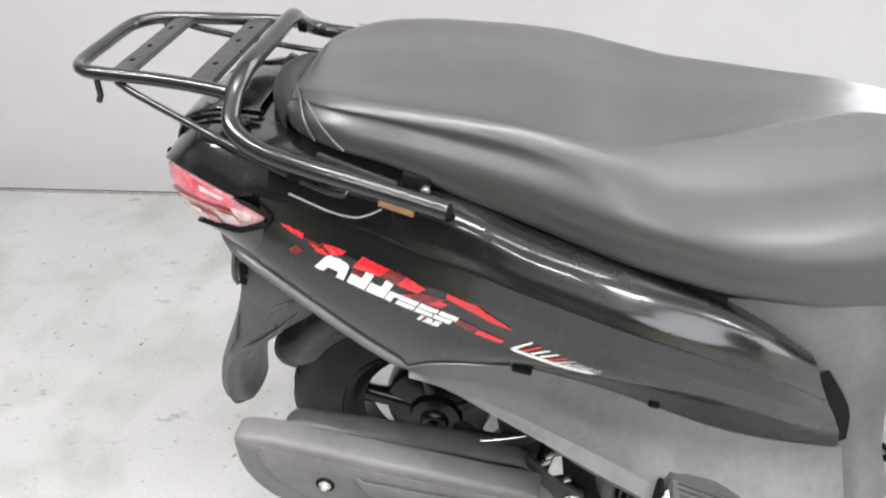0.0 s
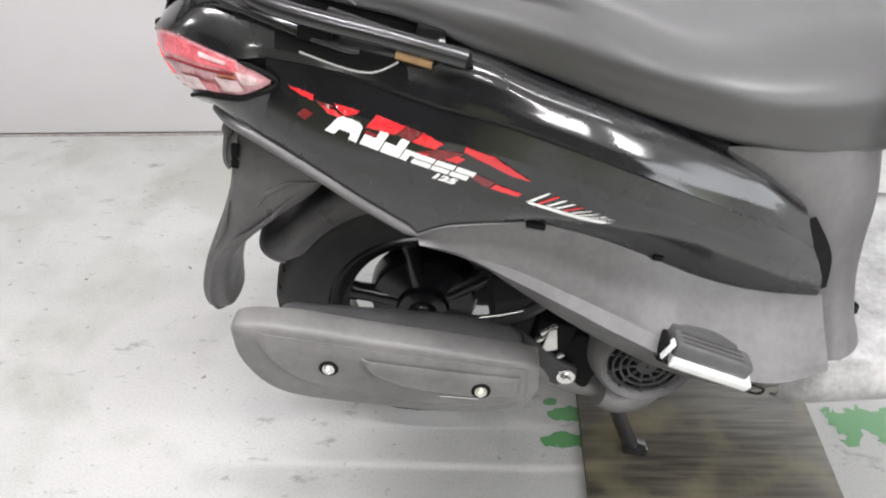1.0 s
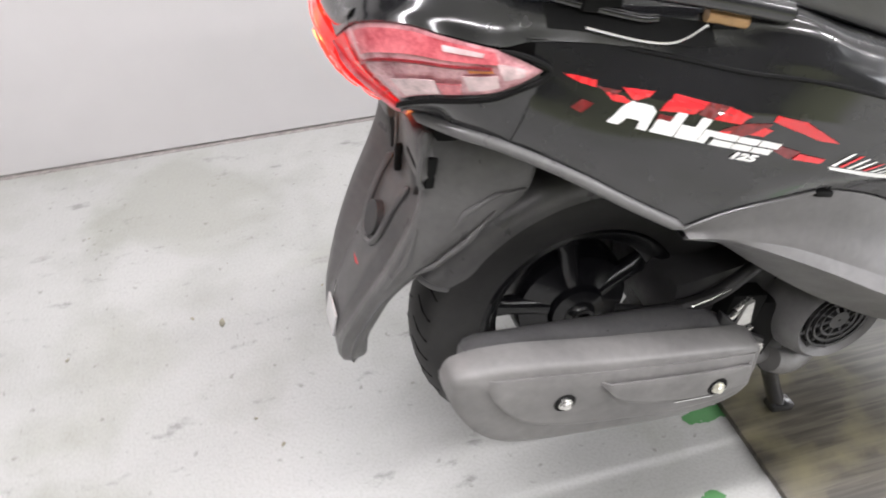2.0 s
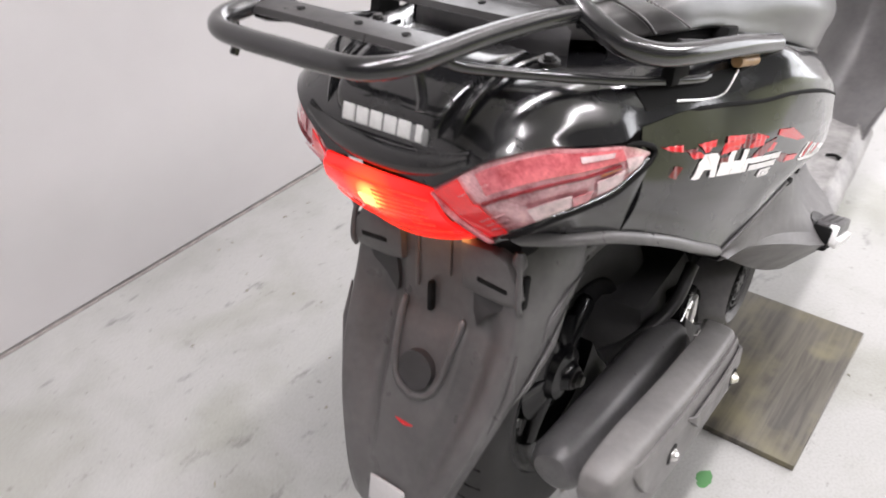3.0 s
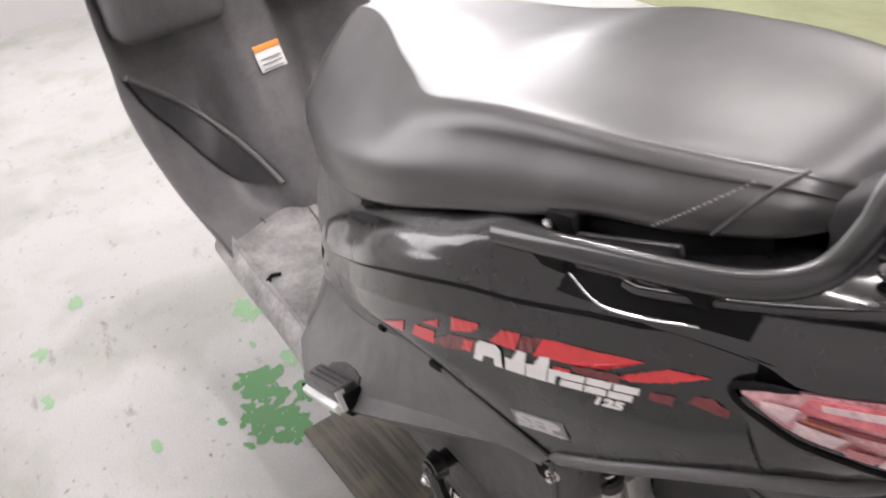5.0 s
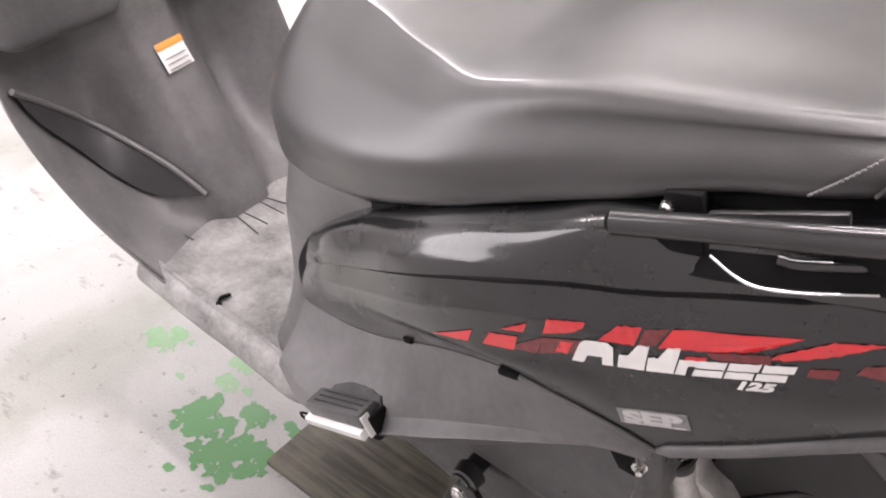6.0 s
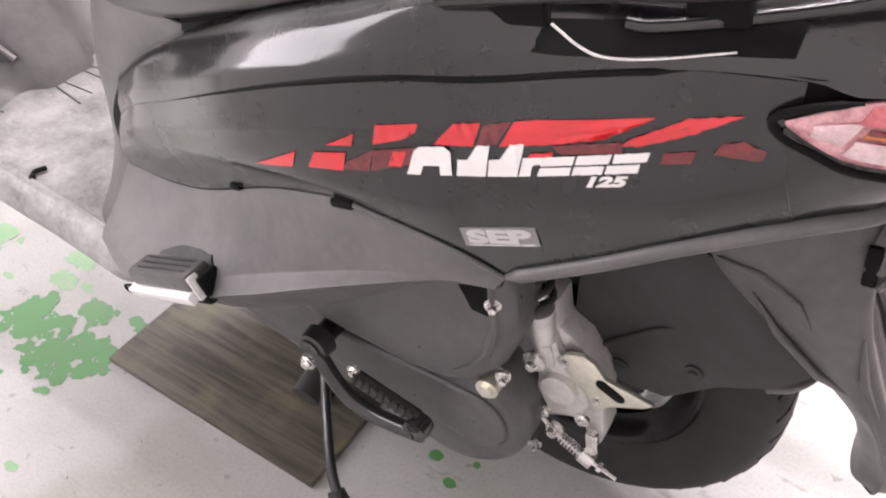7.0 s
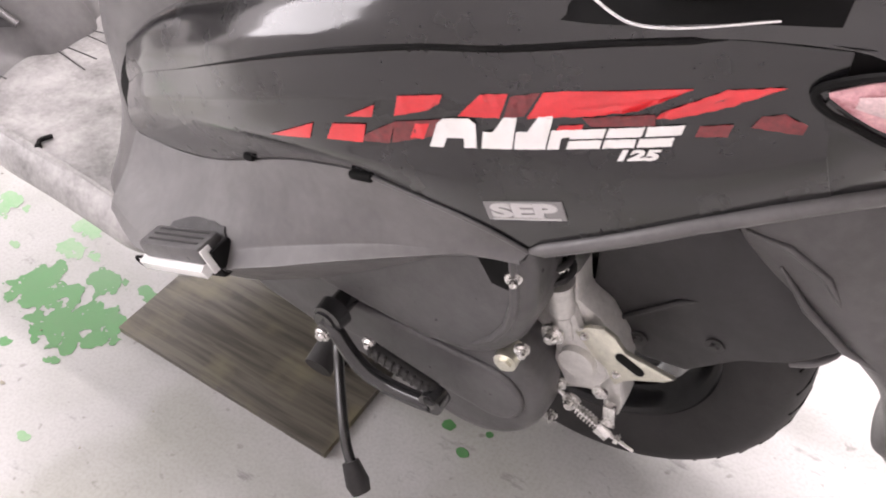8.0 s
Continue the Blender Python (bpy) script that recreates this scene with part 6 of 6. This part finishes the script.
for k in range(9):
    add_box(bm, (0.110 + 0.0085 * k, 0.2035, 0.2625 + 0.00165 * k), (0.0038, 0.005, 0.0165), (0, -11, 0), 0.001, segs=1)
part("pedal", bm, RUBBER, kick, "ribbed black pedal")
bolt("lever_bolt", (0.241, 0.203, 0.262), (0, 1, 0), 0.0075, 0.007, STEEL, kick, 0.009)
bolt("pedal_bolt", (0.183, 0.198, 0.281), (0, 1, 0), 0.005, 0.006, STEEL, kick, 0.008)

# panel below the seat nose
rows = []
for z, xs, ys, xn in ((0.598, 0.330, 0.160, 0.578), (0.560, 0.392, 0.161, 0.580), (0.500, 0.452, 0.158, 0.590), (0.440, 0.490, 0.154, 0.588), (0.390, 0.512, 0.155, 0.588), (0.340, 0.520, 0.176, 0.592), (0.305, 0.522, 0.198, 0.604)):
    half = [(xs, ys, z), (xs * 0.66 + xn * 0.34, ys * 0.975, z), (xs * 0.25 + xn * 0.75, ys * 0.80, z), (xn - 0.006, ys * 0.42, z)]
    rows.append(half + [(xn, 0, z)] + [(x, -y, w) for x, y, w in reversed(half)])
bm = bmesh.new()
add_net(bm, net(rows, 30, 33))
thicken(bm, 0.003)
part("front_seat_panel", bm, PLASTIC, scooter, "grey plastic panel below the seat nose")
for s in (1, -1):
    bm = bmesh.new()
    strip = np.array([[(0.464, 0.1630, 0.500), (0.480, 0.1660, 0.466), (0.494, 0.1660, 0.440), (0.508, 0.1585, 0.396)], [(0.479, 0.1600, 0.505), (0.5020, 0.1600, 0.468), (0.513, 0.1590, 0.440), (0.5190, 0.1555, 0.398)]])
    add_net(bm, flip(net(strip.transpose(1, 0, 2), 17, 4), s))
    thicken(bm, 0.002)
    part("panel_joint", bm, BLACK, scooter)

# floorboard
FB = [(0.470, 0.215), (0.500, 0.226), (0.560, 0.222), (0.640, 0.216), (0.720, 0.212), (0.800, 0.206), (0.880, 0.200)]
rows = []
for x, hw in FB:
    half = [(x, hw - 0.018, 0.250), (x, hw - 0.003, 0.264), (x, hw, 0.281), (x, hw - 0.010, 0.300), (x, hw - 0.026, 0.3135), (x, hw - 0.034, 0.3085), (x, hw * 0.45, 0.309)]
    rows.append(half + [(x, 0, 0.312)] + [(a, -b, c) for a, b, c in reversed(half)])
bm = bmesh.new()
add_net(bm, net(rows, 34, 64))
thicken(bm, 0.004)
board = part("floorboard", bm, FOOT, scooter, "grained grey plastic footboard")
for s in (1, -1):
    for fx, fy in ((0.687, 0.174), (0.893, 0.170), (0.600, 0.090)):
        bm = bmesh.new()
        add_tube(bm, [(fx - 0.006, s * (fy + 0.014), 0.3118), (fx + 0.003, s * (fy + 0.003), 0.3128), (fx - 0.003, s * (fy - 0.011), 0.3128)], [0.003, 0.0048, 0.003], 8, samples=9)
        part("screw_slot", bm, BLACK, board, "dark curved screw slot")
    for path in ([(0.955, -0.114), (0.838, -0.113)], [(0.856, -0.027), (0.765, -0.043)], [(0.842, -0.018), (0.771, -0.017)], [(0.933, 0.064), (0.897, 0.048)]):
        bm = bmesh.new()
        add_tube(bm, [(x, s * y, 0.3122) for x, y in path], 0.0013, 5)
        part("board_groove", bm, CASE, board, "fine moulded groove")
    bm = bmesh.new()
    add_box(bm, (0.585, s * 0.206, 0.272), (0.075, 0.012, 0.022), (0, 3, 0), 0.004)
    part("underside_gap", bm, BLACK, board)
    bolt("frame_bolt", (0.592, s * 0.213, 0.272), (0, s, 0), 0.006, 0.006, STEEL, board, 0.008)

# leg shield, seen from behind
SHIELD_ROWS = [  # z, edge x y, flank x y, pocket x y, spine x
    (0.300, 0.800, 0.198, 0.810, 0.170, 0.830, 0.105, 0.825),
    (0.330, 0.850, 0.207, 0.872, 0.172, 0.900, 0.110, 0.842),
    (0.390, 0.898, 0.225, 0.935, 0.178, 0.975, 0.112, 0.880),
    (0.470, 0.940, 0.241, 0.985, 0.190, 1.025, 0.115, 0.922),
    (0.540, 0.972, 0.247, 1.010, 0.196, 1.040, 0.118, 0.955),
    (0.600, 0.990, 0.243, 1.020, 0.198, 1.035, 0.120, 0.975),
    (0.660, 1.000, 0.243, 1.025, 0.198, 1.035, 0.120, 0.985),
    (0.760, 1.020, 0.238, 1.040, 0.195, 1.045, 0.120, 1.000),
]
rows = []
for z, ex, ey, fx, fy, px, py, sx in SHIELD_ROWS:
    half = [(ex + 0.02, ey - 0.004, z + 0.004), (ex, ey, z), (ex + 0.006, ey - 0.012, z), (fx, fy, z), (px, py, z), (sx + 0.028, 0.062, z), (sx, 0.036, z)]
    rows.append(half + [(sx - 0.002, 0, z)] + [(a, -b, c) for a, b, c in reversed(half)])
bm = bmesh.new()
add_net(bm, net(rows, 44, 60))
thicken(bm, 0.005)
legs = part("leg_shield", bm, PLASTIC, scooter, "dark plastic leg shield behind the front fork")
bm = bmesh.new()
add_box(bm, (1.005, 0.13, 0.700), (0.090, 0.19, 0.15), (0, 8, 0), 0.03, segs=3)
add_box(bm, (1.005, -0.13, 0.700), (0.090, 0.19, 0.15), (0, 8, 0), 0.03, segs=3)
part("glove_box", bm, CASE, legs, "dark plastic open glove box")
# the pocket's shade, put in as a dark sheet over the shield
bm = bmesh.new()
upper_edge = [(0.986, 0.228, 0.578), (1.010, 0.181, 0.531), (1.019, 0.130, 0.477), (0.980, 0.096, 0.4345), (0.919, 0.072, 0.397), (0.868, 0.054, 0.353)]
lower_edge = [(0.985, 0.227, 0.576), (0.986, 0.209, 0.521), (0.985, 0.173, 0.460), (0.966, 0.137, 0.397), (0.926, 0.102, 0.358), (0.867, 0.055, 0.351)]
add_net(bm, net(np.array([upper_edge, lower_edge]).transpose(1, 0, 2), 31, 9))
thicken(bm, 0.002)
part("pocket_shade", bm, DARKPLASTIC, legs, "dark hollow beside the middle column")
bm = bmesh.new()
add_tube(bm, [(x - 0.003, y, z + 0.002) for x, y, z in upper_edge], 0.005, 8, samples=30)
part("pocket_ridge", bm, PLASTIC, legs, "raised ridge over the hollow")
bm = bmesh.new()
add_box(bm, (0.9535, -0.012, 0.548), (0.0016, 0.052, 0.046), (0, 25, 6), 0.0006)
label = part("warning_label", bm, LABELW, legs, "white label with an orange strip")
bm = bmesh.new()
add_box(bm, (0.9598, -0.012, 0.565), (0.0018, 0.052, 0.011), (0, 25, 6), 0.0004)
part("label_strip", bm, LABELO, label, "orange label strip")
bm = bmesh.new()
for k in range(3):
    add_box(bm, (0.9500 - 0.0036 * k, -0.012, 0.5475 - 0.0078 * k), (0.0018, 0.040, 0.0022), (0, 25, 6), 0)
part("label_print", bm, GREYPRINT, label)
